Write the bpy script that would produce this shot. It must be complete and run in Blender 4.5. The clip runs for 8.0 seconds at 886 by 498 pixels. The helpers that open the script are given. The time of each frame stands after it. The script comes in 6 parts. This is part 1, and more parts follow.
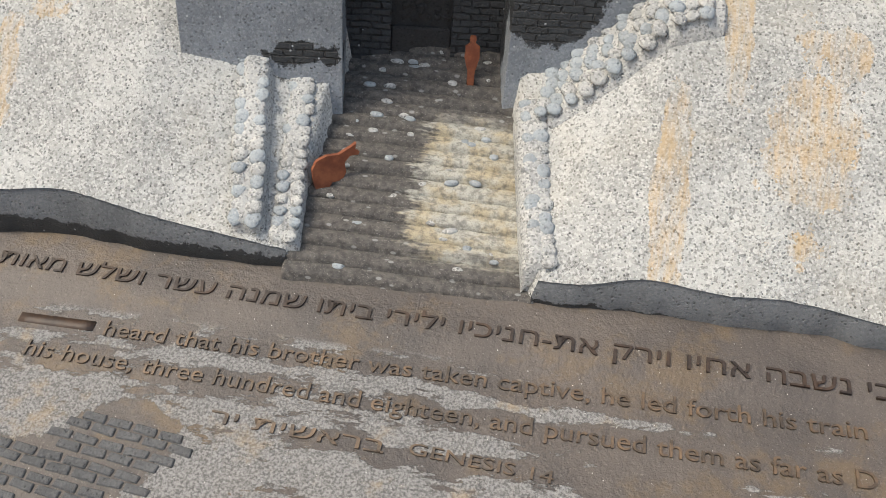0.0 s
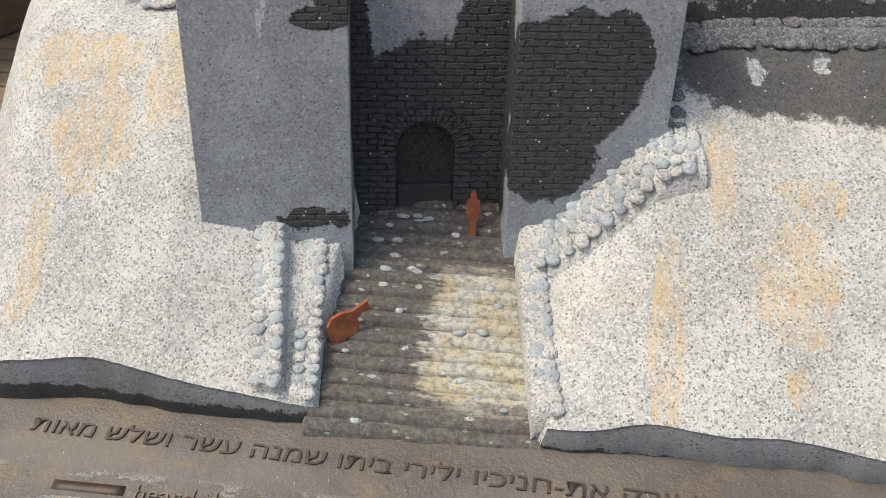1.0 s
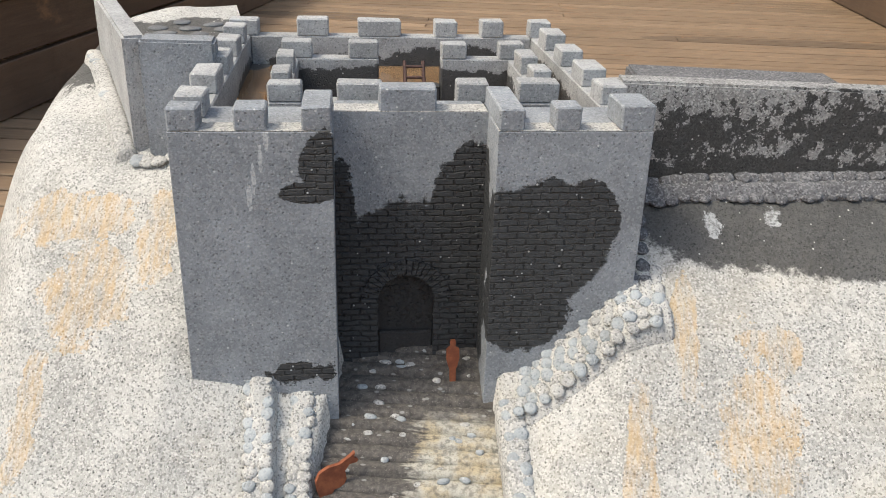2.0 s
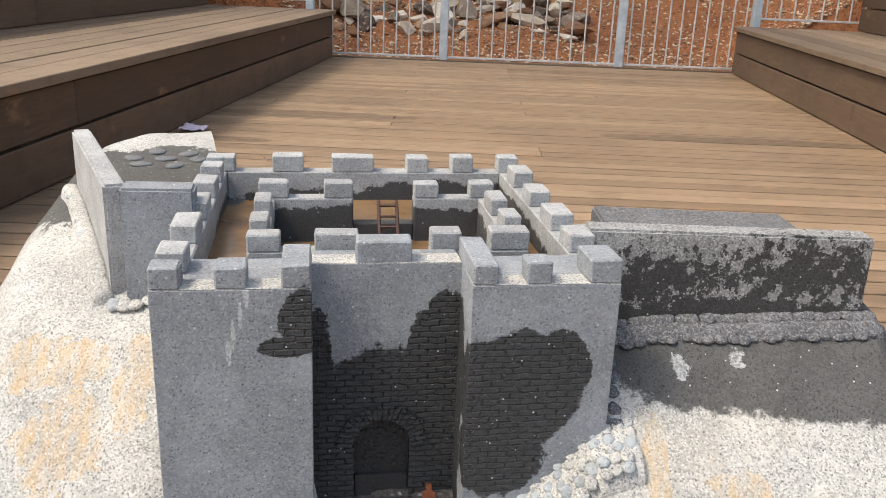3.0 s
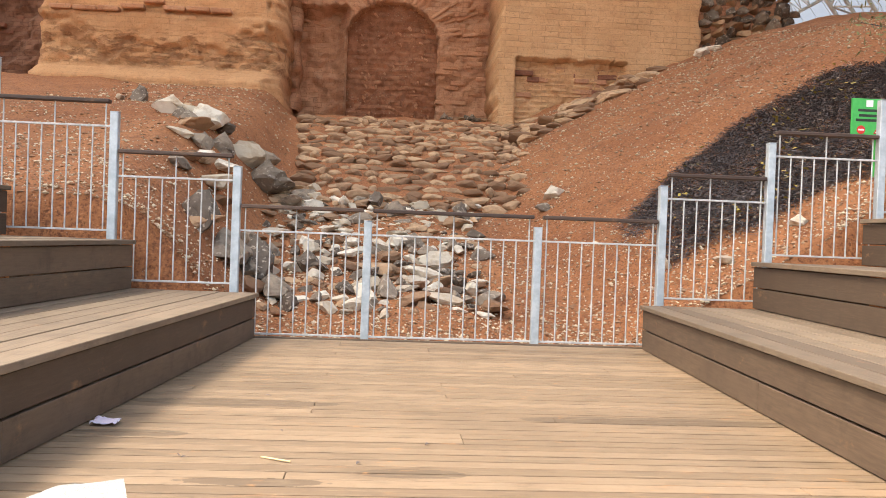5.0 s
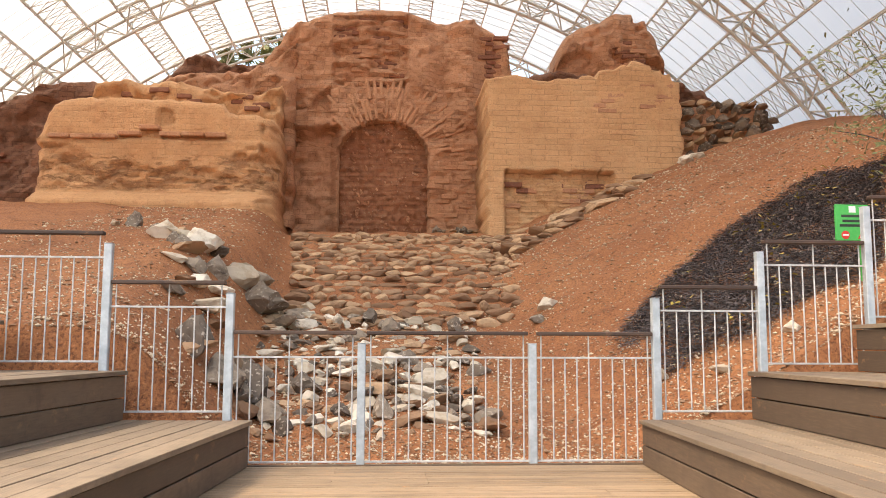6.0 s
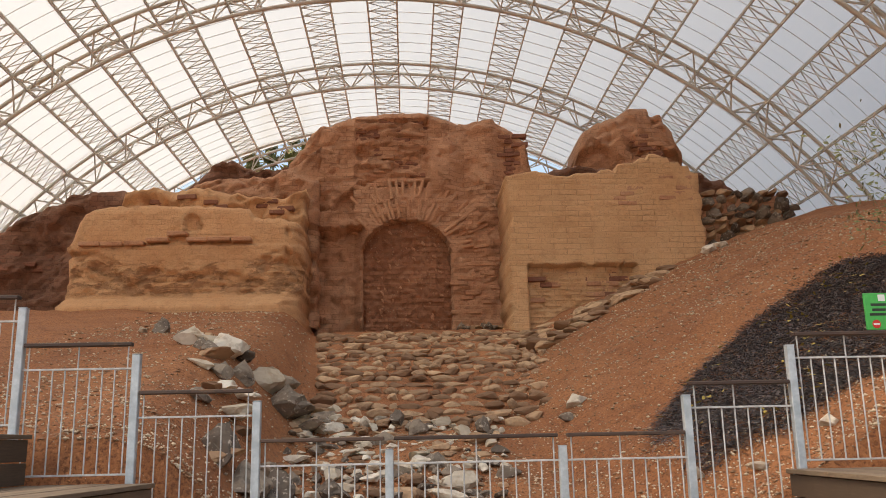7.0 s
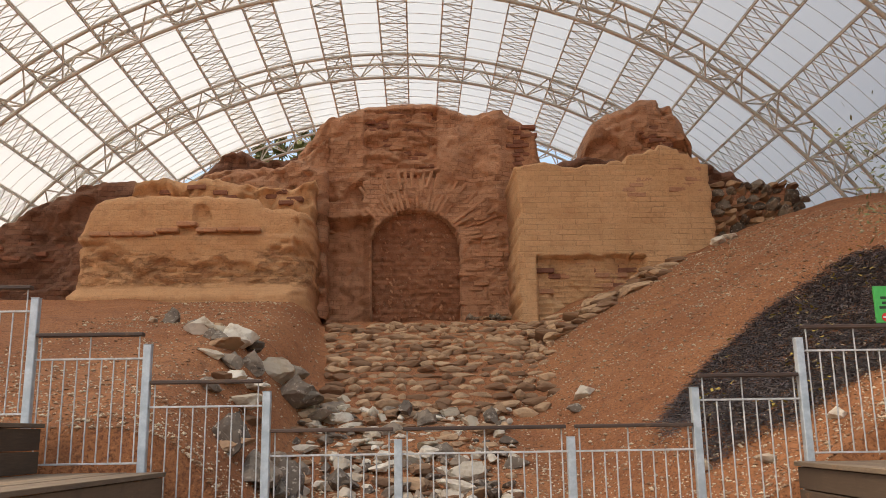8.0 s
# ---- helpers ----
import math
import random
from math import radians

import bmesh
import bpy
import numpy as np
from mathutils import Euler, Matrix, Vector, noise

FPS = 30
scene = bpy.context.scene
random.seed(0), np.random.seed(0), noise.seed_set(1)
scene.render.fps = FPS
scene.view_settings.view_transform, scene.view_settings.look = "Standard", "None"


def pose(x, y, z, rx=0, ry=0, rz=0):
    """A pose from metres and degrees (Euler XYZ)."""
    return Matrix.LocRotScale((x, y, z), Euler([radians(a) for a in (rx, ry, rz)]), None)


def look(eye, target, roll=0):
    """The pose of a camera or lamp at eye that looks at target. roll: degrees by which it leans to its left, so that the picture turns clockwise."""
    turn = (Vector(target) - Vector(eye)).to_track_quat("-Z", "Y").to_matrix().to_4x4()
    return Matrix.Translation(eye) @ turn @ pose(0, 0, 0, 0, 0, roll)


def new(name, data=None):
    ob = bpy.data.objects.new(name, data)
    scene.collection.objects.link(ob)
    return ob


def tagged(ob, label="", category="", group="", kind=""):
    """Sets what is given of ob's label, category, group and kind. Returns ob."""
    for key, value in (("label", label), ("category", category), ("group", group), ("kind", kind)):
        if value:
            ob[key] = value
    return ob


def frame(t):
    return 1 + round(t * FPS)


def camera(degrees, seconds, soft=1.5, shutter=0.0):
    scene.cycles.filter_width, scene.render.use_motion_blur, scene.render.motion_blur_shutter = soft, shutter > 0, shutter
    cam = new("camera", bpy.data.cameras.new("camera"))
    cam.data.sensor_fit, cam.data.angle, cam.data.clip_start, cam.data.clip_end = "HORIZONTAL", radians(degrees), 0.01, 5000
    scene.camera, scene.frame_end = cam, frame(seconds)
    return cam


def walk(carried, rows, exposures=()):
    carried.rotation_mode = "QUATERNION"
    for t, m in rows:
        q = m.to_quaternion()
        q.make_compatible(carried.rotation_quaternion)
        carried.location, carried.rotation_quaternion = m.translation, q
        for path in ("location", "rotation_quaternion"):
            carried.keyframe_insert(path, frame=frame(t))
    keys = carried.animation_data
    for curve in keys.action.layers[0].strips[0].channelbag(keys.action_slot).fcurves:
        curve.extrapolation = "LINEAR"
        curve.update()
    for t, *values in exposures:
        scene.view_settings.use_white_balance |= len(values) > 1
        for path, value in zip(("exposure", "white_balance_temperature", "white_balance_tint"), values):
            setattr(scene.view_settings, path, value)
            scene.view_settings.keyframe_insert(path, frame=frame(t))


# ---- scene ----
cam = camera(54.6, 8.0, 0.6)
PATH = [
    (0, (0.156, 0.288, 0.617), (0.016, 1.926, -0.523), 4.7),
    (0.5, (0.147, 0.29, 0.635), (-0.017, 1.979, -0.424), 3.4),
    (1, (0.15, 0.283, 0.667), (-0.016, 2.026, -0.299), 1.9),
    (1.5, (0.146, 0.279, 0.7), (0.025, 2.065, -0.192), 2.0),
    (2.8, (0.127, 0.285, 0.772), (0.08, 2.164, 0.09), 1.9),
    (3, (0.128, 0.283, 0.778), (0.107, 2.179, 0.143), 2.3),
    (3.5, (0.125, 0.282, 0.8), (0.15, 2.22, 0.306), 2.6),
    (4, (0.126, 0.273, 0.824), (0.189, 2.244, 0.491), 2.3),
    (4.5, (0.129, 0.274, 0.858), (0.243, 2.264, 0.69), 2.3),
    (4.7, (0.129, 0.271, 0.868), (0.259, 2.264, 0.763), 2.4),
    (5.8, (0.145, 0.258, 0.935), (0.298, 2.245, 1.107), 1.1),
    (6, (0.151, 0.24, 0.972), (0.291, 2.222, 1.199), 0.2),
    (6.5, (0.149, 0.23, 1.005), (0.262, 2.197, 1.35), -1.1),
    (7, (0.149, 0.204, 1.033), (0.233, 2.152, 1.476), -1.2),
    (7.5, (0.152, 0.187, 1.05), (0.215, 2.126, 1.536), -1.1),
    (8, (0.143, 0.182, 1.039), (0.207, 2.136, 1.461), -0.9),
]
EXPOSURES = [(0.0, 0.0, 6750, 6), (1.5, 0.14, 6800, 6), (3.0, 0.32, 6850, 8), (4.5, 0.97, 6850, 7), (6.0, 1.06, 7450, 9), (6.6, 0.52, 7550, 9), (7.2, 0.3, 7500, 9), (8.0, 0.32, 7450, 9)]
walk(cam, [(t, look(eye, target, roll)) for t, eye, target, roll in PATH], EXPOSURES)

# world, sun and exposure
SUN_EL, SUN_AZ = 58.0, -110.0           # degrees; azimuth from +y towards +x
world = bpy.data.worlds.new("sky")
scene.world = world
world.use_nodes = True
wn = world.node_tree.nodes
sky = wn.new("ShaderNodeTexSky")
sky.sky_type, sky.sun_disc = "NISHITA", False
sky.sun_elevation, sky.sun_rotation = radians(SUN_EL), radians(SUN_AZ)
sky.dust_density, sky.ozone_density, sky.air_density = 4.0, 1.0, 1.2
wn["Background"].inputs[1].default_value = 0.25
world.node_tree.links.new(sky.outputs[0], wn["Background"].inputs[0])
sun_data = bpy.data.lights.new("sun", "SUN")
sun_data.energy, sun_data.angle, sun_data.color = 1.75, radians(12), (1.0, 0.95, 0.87)
sun = new("sun", sun_data)
sd = Vector((math.sin(radians(SUN_AZ)) * math.cos(radians(SUN_EL)), math.cos(radians(SUN_AZ)) * math.cos(radians(SUN_EL)), math.sin(radians(SUN_EL))))
sun.matrix_world = look(sd * 30, (0, 0, 0))


# ---- materials ----
class Nodes:
    """Short hand for building a node material in world metres."""

    def __init__(self, name, rough=0.8, metal=0.0):
        self.mat = bpy.data.materials.new(name)
        self.mat.use_nodes = True
        self.t = self.mat.node_tree
        self.bsdf = self.t.nodes["Principled BSDF"]
        self.bsdf.inputs["Roughness"].default_value = rough
        self.bsdf.inputs["Metallic"].default_value = metal
        self.pos = self.t.nodes.new("ShaderNodeNewGeometry").outputs["Position"]

    def put(self, socket, value):
        if hasattr(value, "node"):
            self.t.links.new(value, socket)
        elif isinstance(value, tuple) and len(value) == 3 and socket.type == "RGBA":
            socket.default_value = (*value, 1)
        else:
            socket.default_value = value

    def noise(self, scale, detail=4.0, rough=0.55, stretch=None, at=None):
        n = self.t.nodes.new("ShaderNodeTexNoise")
        n.inputs["Scale"].default_value, n.inputs["Detail"].default_value, n.inputs["Roughness"].default_value = scale, detail, rough
        src = at or self.pos
        if stretch:
            m = self.t.nodes.new("ShaderNodeMapping")
            m.inputs["Scale"].default_value = stretch
            self.t.links.new(src, m.inputs[0])
            src = m.outputs[0]
        self.t.links.new(src, n.inputs["Vector"])
        return n.outputs["Fac"]

    def cells(self, scale, feature="F1", out="Distance", stretch=None):
        n = self.t.nodes.new("ShaderNodeTexVoronoi")
        n.feature = feature
        n.inputs["Scale"].default_value = scale
        src = self.pos
        if stretch:
            m = self.t.nodes.new("ShaderNodeMapping")
            m.inputs["Scale"].default_value = stretch
            self.t.links.new(src, m.inputs[0])
            src = m.outputs[0]
        self.t.links.new(src, n.inputs["Vector"])
        return n.outputs[out]

    def maths(self, op, a, b=0.0):
        n = self.t.nodes.new("ShaderNodeMath")
        n.operation = op
        self.put(n.inputs[0], a)
        self.put(n.inputs[1], b)
        return n.outputs[0]

    def step(self, v, lo, hi, a=0.0, b=1.0):
        n = self.t.nodes.new("ShaderNodeMapRange")
        n.interpolation_type = "SMOOTHSTEP"
        for i, x in enumerate((v, lo, hi, a, b)):
            self.put(n.inputs[i], x)
        return n.outputs[0]

    def mix(self, f, a, b):
        n = self.t.nodes.new("ShaderNodeMix")
        n.data_type = "RGBA"
        self.put(n.inputs[0], f)
        self.put(n.inputs[6], a)
        self.put(n.inputs[7], b)
        return n.outputs[2]

    def random(self):
        return self.t.nodes.new("ShaderNodeObjectInfo").outputs["Random"]

    def island(self):
        return self.t.nodes.new("ShaderNodeNewGeometry").outputs["Random Per Island"]

    def axis(self, i):
        n = self.t.nodes.new("ShaderNodeSeparateXYZ")
        self.t.links.new(self.pos, n.inputs[0])
        return n.outputs[i]

    def blob(self, c, r, warp=0.5, scale=40.0):
        """1 inside a ragged ellipsoid round c with radii r."""
        m = self.t.nodes.new("ShaderNodeMapping")
        m.vector_type = "TEXTURE"
        m.inputs["Location"].default_value = c
        m.inputs["Scale"].default_value = r
        self.t.links.new(self.pos, m.inputs[0])
        n = self.t.nodes.new("ShaderNodeVectorMath")
        n.operation = "LENGTH"
        self.t.links.new(m.outputs[0], n.inputs[0])
        w = self.maths("MULTIPLY", self.maths("SUBTRACT", self.noise(scale, 6.0, 0.72), 0.5), warp * 2.4)
        return self.step(self.maths("ADD", n.outputs["Value"], w), 0.97, 1.03, 1.0, 0.0)

    def either(self, *masks):
        v = masks[0]
        for m in masks[1:]:
            v = self.maths("MAXIMUM", v, m)
        return v

    def done(self, color, height=None, depth=0.002, strength=1.0, rough=None):
        self.put(self.bsdf.inputs["Base Color"], color)
        if rough is not None:
            self.put(self.bsdf.inputs["Roughness"], rough)
        if height is not None:
            b = self.t.nodes.new("ShaderNodeBump")
            b.inputs["Strength"].default_value, b.inputs["Distance"].default_value = strength, depth
            self.t.links.new(height, b.inputs["Height"])
            self.t.links.new(b.outputs[0], self.bsdf.inputs["Normal"])
        return self.mat


def wood(name, dark, light, along, wet=0.0):
    n = Nodes(name, 0.62)
    s = (1.2, 26, 26) if along == "x" else (26, 1.2, 26)
    grain = n.noise(3.0, 6, 0.65, s)
    big = n.noise(1.3, 3)
    f = n.maths("ADD", n.maths("MULTIPLY", grain, 0.62), n.maths("MULTIPLY", n.random(), 0.38))
    c = n.mix(n.step(f, 0.25, 0.8), dark, light)
    c = n.mix(n.step(big, 0.5, 0.72, 0, 0.45), c, tuple(v * 0.6 for v in dark))
    c = n.mix(n.step(n.noise(7.0, 5, 0.7), 0.5, 0.7, 0, 0.4), c, tuple(v * 0.7 for v in dark))
    dust = n.noise(5.0, 5, 0.7, (0.5, 2.0, 1) if along == "x" else (2.0, 0.5, 1))
    c = n.mix(n.step(dust, 0.6, 0.75, 0, 0.5), c, (0.42, 0.22, 0.1))
    if wet:
        damp = n.either(n.blob((1.5, 4.46, 0), (0.75, 0.09, 0.1), 0.35, 5), n.blob((-0.62, 4.72, 0), (0.5, 0.1, 0.1), 0.35, 5), n.blob((0.26, 3.44, 0), (0.22, 0.06, 0.1), 0.35, 7), n.blob((-0.95, 4.0, 0), (0.28, 0.06, 0.1), 0.5, 7), n.blob((-0.3, 3.3, 0), (0.25, 0.05, 0.1), 0.6, 7))
        c = n.mix(n.maths("MULTIPLY", damp, 0.75), c, tuple(v * 0.55 for v in dark))
        mud = n.maths("MULTIPLY", n.step(n.noise(2.2, 4, 0.6), 0.52, 0.62), n.step(n.noise(16, 5, 0.7, (0.5, 1.5, 1)), 0.55, 0.66))
        c = n.mix(n.maths("MULTIPLY", mud, 0.6), c, (0.45, 0.22, 0.085))
        worn = n.noise(9, 6, 0.78, (0.35, 3.5, 1))
        c = n.mix(n.step(worn, 0.53, 0.66, 0, 0.32), c, (0.42, 0.31, 0.2))
        grime = n.noise(4.5, 6, 0.75, (0.6, 1.6, 1))
        c = n.mix(n.step(grime, 0.52, 0.64, 0, 0.3), c, tuple(v * 0.5 for v in dark))
    return n.done(c, grain, 0.002, 0.6)


def speckled(name, base, pale, dark_dot, wet=(), warm=(), joints=None, lime=(), grain=1.0, wetness=0.15):
    """Cast granite-like concrete: grey paste, pale and dark grains; wet: ragged dark stains; warm: rust stains."""
    n = Nodes(name, 0.85)
    fine = n.noise(1300, 2, 0.6)
    mid = n.noise(620, 4, 0.7)
    g1 = n.cells(300)
    g2 = n.cells(800, out="Color")
    g3 = n.cells(115)
    g4 = n.cells(135, stretch=(1.13, 0.94, 1.07))
    sep = n.t.nodes.new("ShaderNodeSeparateColor")
    n.t.links.new(g2, sep.inputs[0])
    big = n.noise(22, 4)
    c = n.mix(n.step(big, 0.35, 0.7), tuple(v * 0.9 for v in base), tuple(v * 1.25 for v in base))
    c = n.mix(n.step(n.noise(75, 5, 0.7), 0.5, 0.7, 0, 0.4), c, tuple(v * 1.5 for v in base))
    c = n.mix(n.step(sep.outputs[0], 0.6, 0.8, 0, 0.55 * grain), c, pale)
    c = n.mix(n.step(sep.outputs[1], 0.74, 0.84, 0, 0.75 * grain), c, tuple(v * 0.5 for v in base))
    c = n.mix(n.step(mid, 0.53, 0.68, 0, 0.42 * grain), c, pale)
    c = n.mix(n.step(n.noise(110, 4, 0.7), 0.5, 0.72, 0, 0.35), c, tuple(v * 0.75 for v in base))
    c = n.mix(n.step(fine, 0.6, 0.72, 0, 0.55 * grain), c, dark_dot)
    c = n.mix(n.step(g1, 0.11, 0.17, 0.85 * min(1.0, grain + 0.25), 0), c, dark_dot)
    c = n.mix(n.step(g4, 0.085, 0.12, 0.85 * min(1.0, grain + 0.25), 0), c, tuple(v * 0.6 for v in dark_dot))
    h = n.maths("ADD", n.maths("MULTIPLY", fine, 0.35), n.maths("ADD", n.maths("MULTIPLY", mid, 0.8), n.step(g1, 0.1, 0.3, 0, 0.5)))
    if warm:
        m = n.either(*[n.blob(*w) for w in warm])
        streak = n.noise(60, 5, 0.75, (2.2, 0.5, 0.5))
        c = n.mix(n.maths("MULTIPLY", m, n.step(streak, 0.36, 0.68, 0.04, 0.6)), c, (0.54, 0.35, 0.14))
        c = n.mix(n.step(n.noise(9, 4, 0.65), 0.5, 0.7, 0, 0.14), c, (0.5, 0.42, 0.28))
    rough = 0.85
    if wet:
        m = n.either(*[n.blob(*w) for w in wet])
        k = n.t.nodes.new("ShaderNodeMix")
        k.data_type, k.blend_type = "RGBA", "MULTIPLY"
        n.put(k.inputs[0], m)
        n.put(k.inputs[6], c)
        n.put(k.inputs[7], (wetness, wetness, wetness))
        c = k.outputs[2]
        rough = n.step(m, 0, 1, 0.85, 0.6)
        if joints:
            br = n.t.nodes.new("ShaderNodeTexBrick")
            mp = n.t.nodes.new("ShaderNodeMapping")
            mp.inputs["Rotation"].default_value = (radians(-90), 0, 0)
            wob = n.t.nodes.new("ShaderNodeTexNoise")
            wob.inputs["Scale"].default_value, wob.inputs["Detail"].default_value = 60.0, 3.0
            n.t.links.new(n.pos, wob.inputs["Vector"])
            wp = n.t.nodes.new("ShaderNodeVectorMath")
            wp.operation = "MULTIPLY_ADD"
            wp.inputs[1].default_value = (0.006, 0.0, 0.0035)
            n.t.links.new(wob.outputs["Color"], wp.inputs[0])
            n.t.links.new(n.pos, wp.inputs[2])
            n.t.links.new(wp.outputs[0], mp.inputs[0])
            n.t.links.new(mp.outputs[0], br.inputs[0])
            br.inputs["Scale"].default_value, br.inputs["Brick Width"].default_value, br.inputs["Row Height"].default_value = 1.0, 0.013, joints
            br.inputs["Mortar Size"].default_value, br.inputs["Mortar Smooth"].default_value = 0.0008, 0.6
            lines = n.maths("MULTIPLY", n.maths("MULTIPLY", br.outputs["Fac"], n.step(n.noise(150, 3), 0.35, 0.6, 0.25, 1.0)), m)
            h = n.maths("SUBTRACT", h, n.maths("MULTIPLY", lines, 4.0))
            c = n.mix(n.maths("MULTIPLY", lines, 0.6), c, (0.006, 0.006, 0.007))
    c = n.mix(n.step(g3, 0.07, 0.1, 0.75, 0), c, pale)
    if lime:
        c = n.mix(n.maths("MULTIPLY", n.either(*[n.blob(*w) for w in lime]), n.step(n.noise(420, 4, 0.7), 0.35, 0.6, 0.15, 0.75)), c, (0.55, 0.56, 0.56))
    return n.done(c, h, 0.0012, 0.9, rough)


def earth(name, a, b, dark, pebble=(0.55, 0.46, 0.36), bands=0.0, scale=1.0, pebbles=0.12, cut=0.5, grit=1.0):
    n = Nodes(name, 0.95)
    big = n.noise(0.55 * scale, 5, 0.6)
    mid = n.noise(4 * scale, 6, 0.7)
    fine = n.noise(32 * scale, 4, 0.7)
    c = n.mix(n.step(big, 0.35, 0.68), a, b)
    c = n.mix(n.step(mid, 0.5, 0.68, 0, 0.7), c, dark)
    c = n.mix(n.step(fine, 0.52, 0.66, 0, 0.5 * grit), c, tuple(v * 1.35 for v in b))
    c = n.mix(n.step(fine, 0.38, 0.48, 0.75 * grit, 0), c, tuple(v * 0.6 for v in dark))
    keep = n.step(n.noise(5 * scale, 3), cut, cut + 0.08)
    for sc in (17, 31):
        cell = n.cells(sc * scale)
        c = n.mix(n.maths("MULTIPLY", n.step(cell, pebbles, pebbles + 0.05, 1, 0), keep), c, pebble)
    h = n.maths("ADD", n.maths("MULTIPLY", mid, 1.0), n.maths("MULTIPLY", fine, 0.4))
    if bands:
        lay = n.noise(2.2, 5, 0.65, (0.25, 0.25, bands))
        patch = n.step(n.noise(0.8, 4, 0.6), 0.46, 0.56)
        lay = n.maths("MULTIPLY", n.step(lay, 0.52, 0.58), patch)
        c = n.mix(n.maths("MULTIPLY", lay, 0.65), c, dark)
        h = n.maths("SUBTRACT", h, n.maths("MULTIPLY", lay, 0.5))
    return n.done(c, h, 0.06 / scale, 0.9)


def mud(name, a, b, dark, course=0.5, brick=(0.4, 0.128), bare=None, bare_z=None, stones=0.0):
    """Mudbrick or plaster: two-scale blotches, faint courses, vertical wash marks; bare: colour of worn-through brick between two heights."""
    n = Nodes(name, 0.95)
    big, mid, fine = n.noise(0.7, 5, 0.62), n.noise(3.2, 6, 0.68), n.noise(24, 5, 0.75)
    br = n.t.nodes.new("ShaderNodeTexBrick")
    warp = n.t.nodes.new("ShaderNodeVectorMath")
    warp.operation = "MULTIPLY_ADD"
    wob = n.t.nodes.new("ShaderNodeTexNoise")
    wob.inputs["Scale"].default_value, wob.inputs["Detail"].default_value = 2.2, 3
    n.t.links.new(n.pos, wob.inputs["Vector"])
    n.t.links.new(wob.outputs["Color"], warp.inputs[0])
    warp.inputs[1].default_value = (0.12, 0.0, 0.07)
    n.t.links.new(n.pos, warp.inputs[2])
    mp = n.t.nodes.new("ShaderNodeMapping")
    mp.inputs["Rotation"].default_value = (radians(-90), 0, 0)
    n.t.links.new(warp.outputs[0], mp.inputs[0])
    n.t.links.new(mp.outputs[0], br.inputs[0])
    br.inputs["Color1"].default_value, br.inputs["Color2"].default_value, br.inputs["Mortar"].default_value = (0, 0, 0, 1), (1, 1, 1, 1), (0.5, 0.5, 0.5, 1)
    br.inputs["Scale"].default_value, br.inputs["Brick Width"].default_value, br.inputs["Row Height"].default_value = 1.0, *brick
    br.inputs["Mortar Size"].default_value, br.inputs["Mortar Smooth"].default_value = 0.011, 0.6
    tint = n.t.nodes.new("ShaderNodeSeparateColor")
    n.t.links.new(br.outputs["Color"], tint.inputs[0])
    c = n.mix(n.step(big, 0.34, 0.68), a, b)
    c = n.mix(n.step(tint.outputs[0], 0.2, 0.9, 0, 0.45 * course), c, tuple(v * 1.22 for v in b))
    c = n.mix(n.step(mid, 0.5, 0.68, 0, 0.55), c, dark)
    shown = n.step(n.noise(1.1, 4, 0.6), 0.4, 0.6, 0.25, 1.0)
    joint = n.maths("MULTIPLY", br.outputs["Fac"], shown)
    c = n.mix(n.maths("MULTIPLY", joint, 0.7 * course), c, tuple(v * 0.55 for v in dark))
    wash = n.noise(3.0, 5, 0.7, (2.4, 2.4, 0.35))
    c = n.mix(n.step(wash, 0.52, 0.68, 0, 0.4), c, tuple(v * 1.18 for v in a))
    c = n.mix(n.step(fine, 0.55, 0.7, 0, 0.35), c, tuple(v * 1.3 for v in b))
    c = n.mix(n.step(fine, 0.34, 0.46, 0.5, 0), c, tuple(v * 0.6 for v in dark))
    h = n.maths("ADD", n.maths("ADD", mid, n.maths("MULTIPLY", fine, 0.45)), n.maths("MULTIPLY", joint, -0.5 * course))
    if bare:
        zz = n.axis(2)
        lay = n.noise(2.4, 5, 0.7, (0.9, 0.9, 2.2))
        m = n.maths("MULTIPLY", n.step(lay, 0.5, 0.57), n.maths("MULTIPLY", n.step(zz, bare_z[0], bare_z[0] + 0.12), n.step(zz, bare_z[1] - 0.15, bare_z[1], 1, 0)))
        c = n.mix(n.maths("MULTIPLY", m, 0.55), c, n.mix(n.step(mid, 0.35, 0.65), bare, tuple(v * 0.6 for v in bare)))
        h = n.maths("SUBTRACT", h, n.maths("MULTIPLY", m, 0.5))
    if stones:
        keep = n.step(n.noise(1.6, 3), 0.42, 0.55)
        for sc in (9, 17):
            c = n.mix(n.maths("MULTIPLY", n.step(n.cells(sc), 0.14, 0.19, stones, 0), keep), c, (0.5, 0.36, 0.24))
    return n.done(c, h, 0.07, 0.9)


def stone(name, cols, scale=6.0, depth=0.02, spots=None):
    n = Nodes(name, 0.85)
    f = n.noise(scale, 5, 0.65)
    r = n.random()
    c = n.mix(n.step(r, 0.2, 0.9), cols[0], cols[1])
    c = n.mix(n.step(f, 0.45, 0.72, 0, 0.8), c, cols[2])
    if spots:
        c = n.mix(n.step(n.noise(scale * 3, 4), 0.58, 0.64, 0, 0.8), c, spots)
    return n.done(c, n.noise(scale * 2.5, 6, 0.7), depth, 0.8)


def plain(name, c1, c2, rough=0.5, metal=0.0, scale=8.0, depth=0.001):
    n = Nodes(name, rough, metal)
    f = n.noise(scale, 5, 0.65)
    return n.done(n.mix(n.step(f, 0.35, 0.7), c1, c2), n.noise(scale * 5, 3), depth, 0.4)


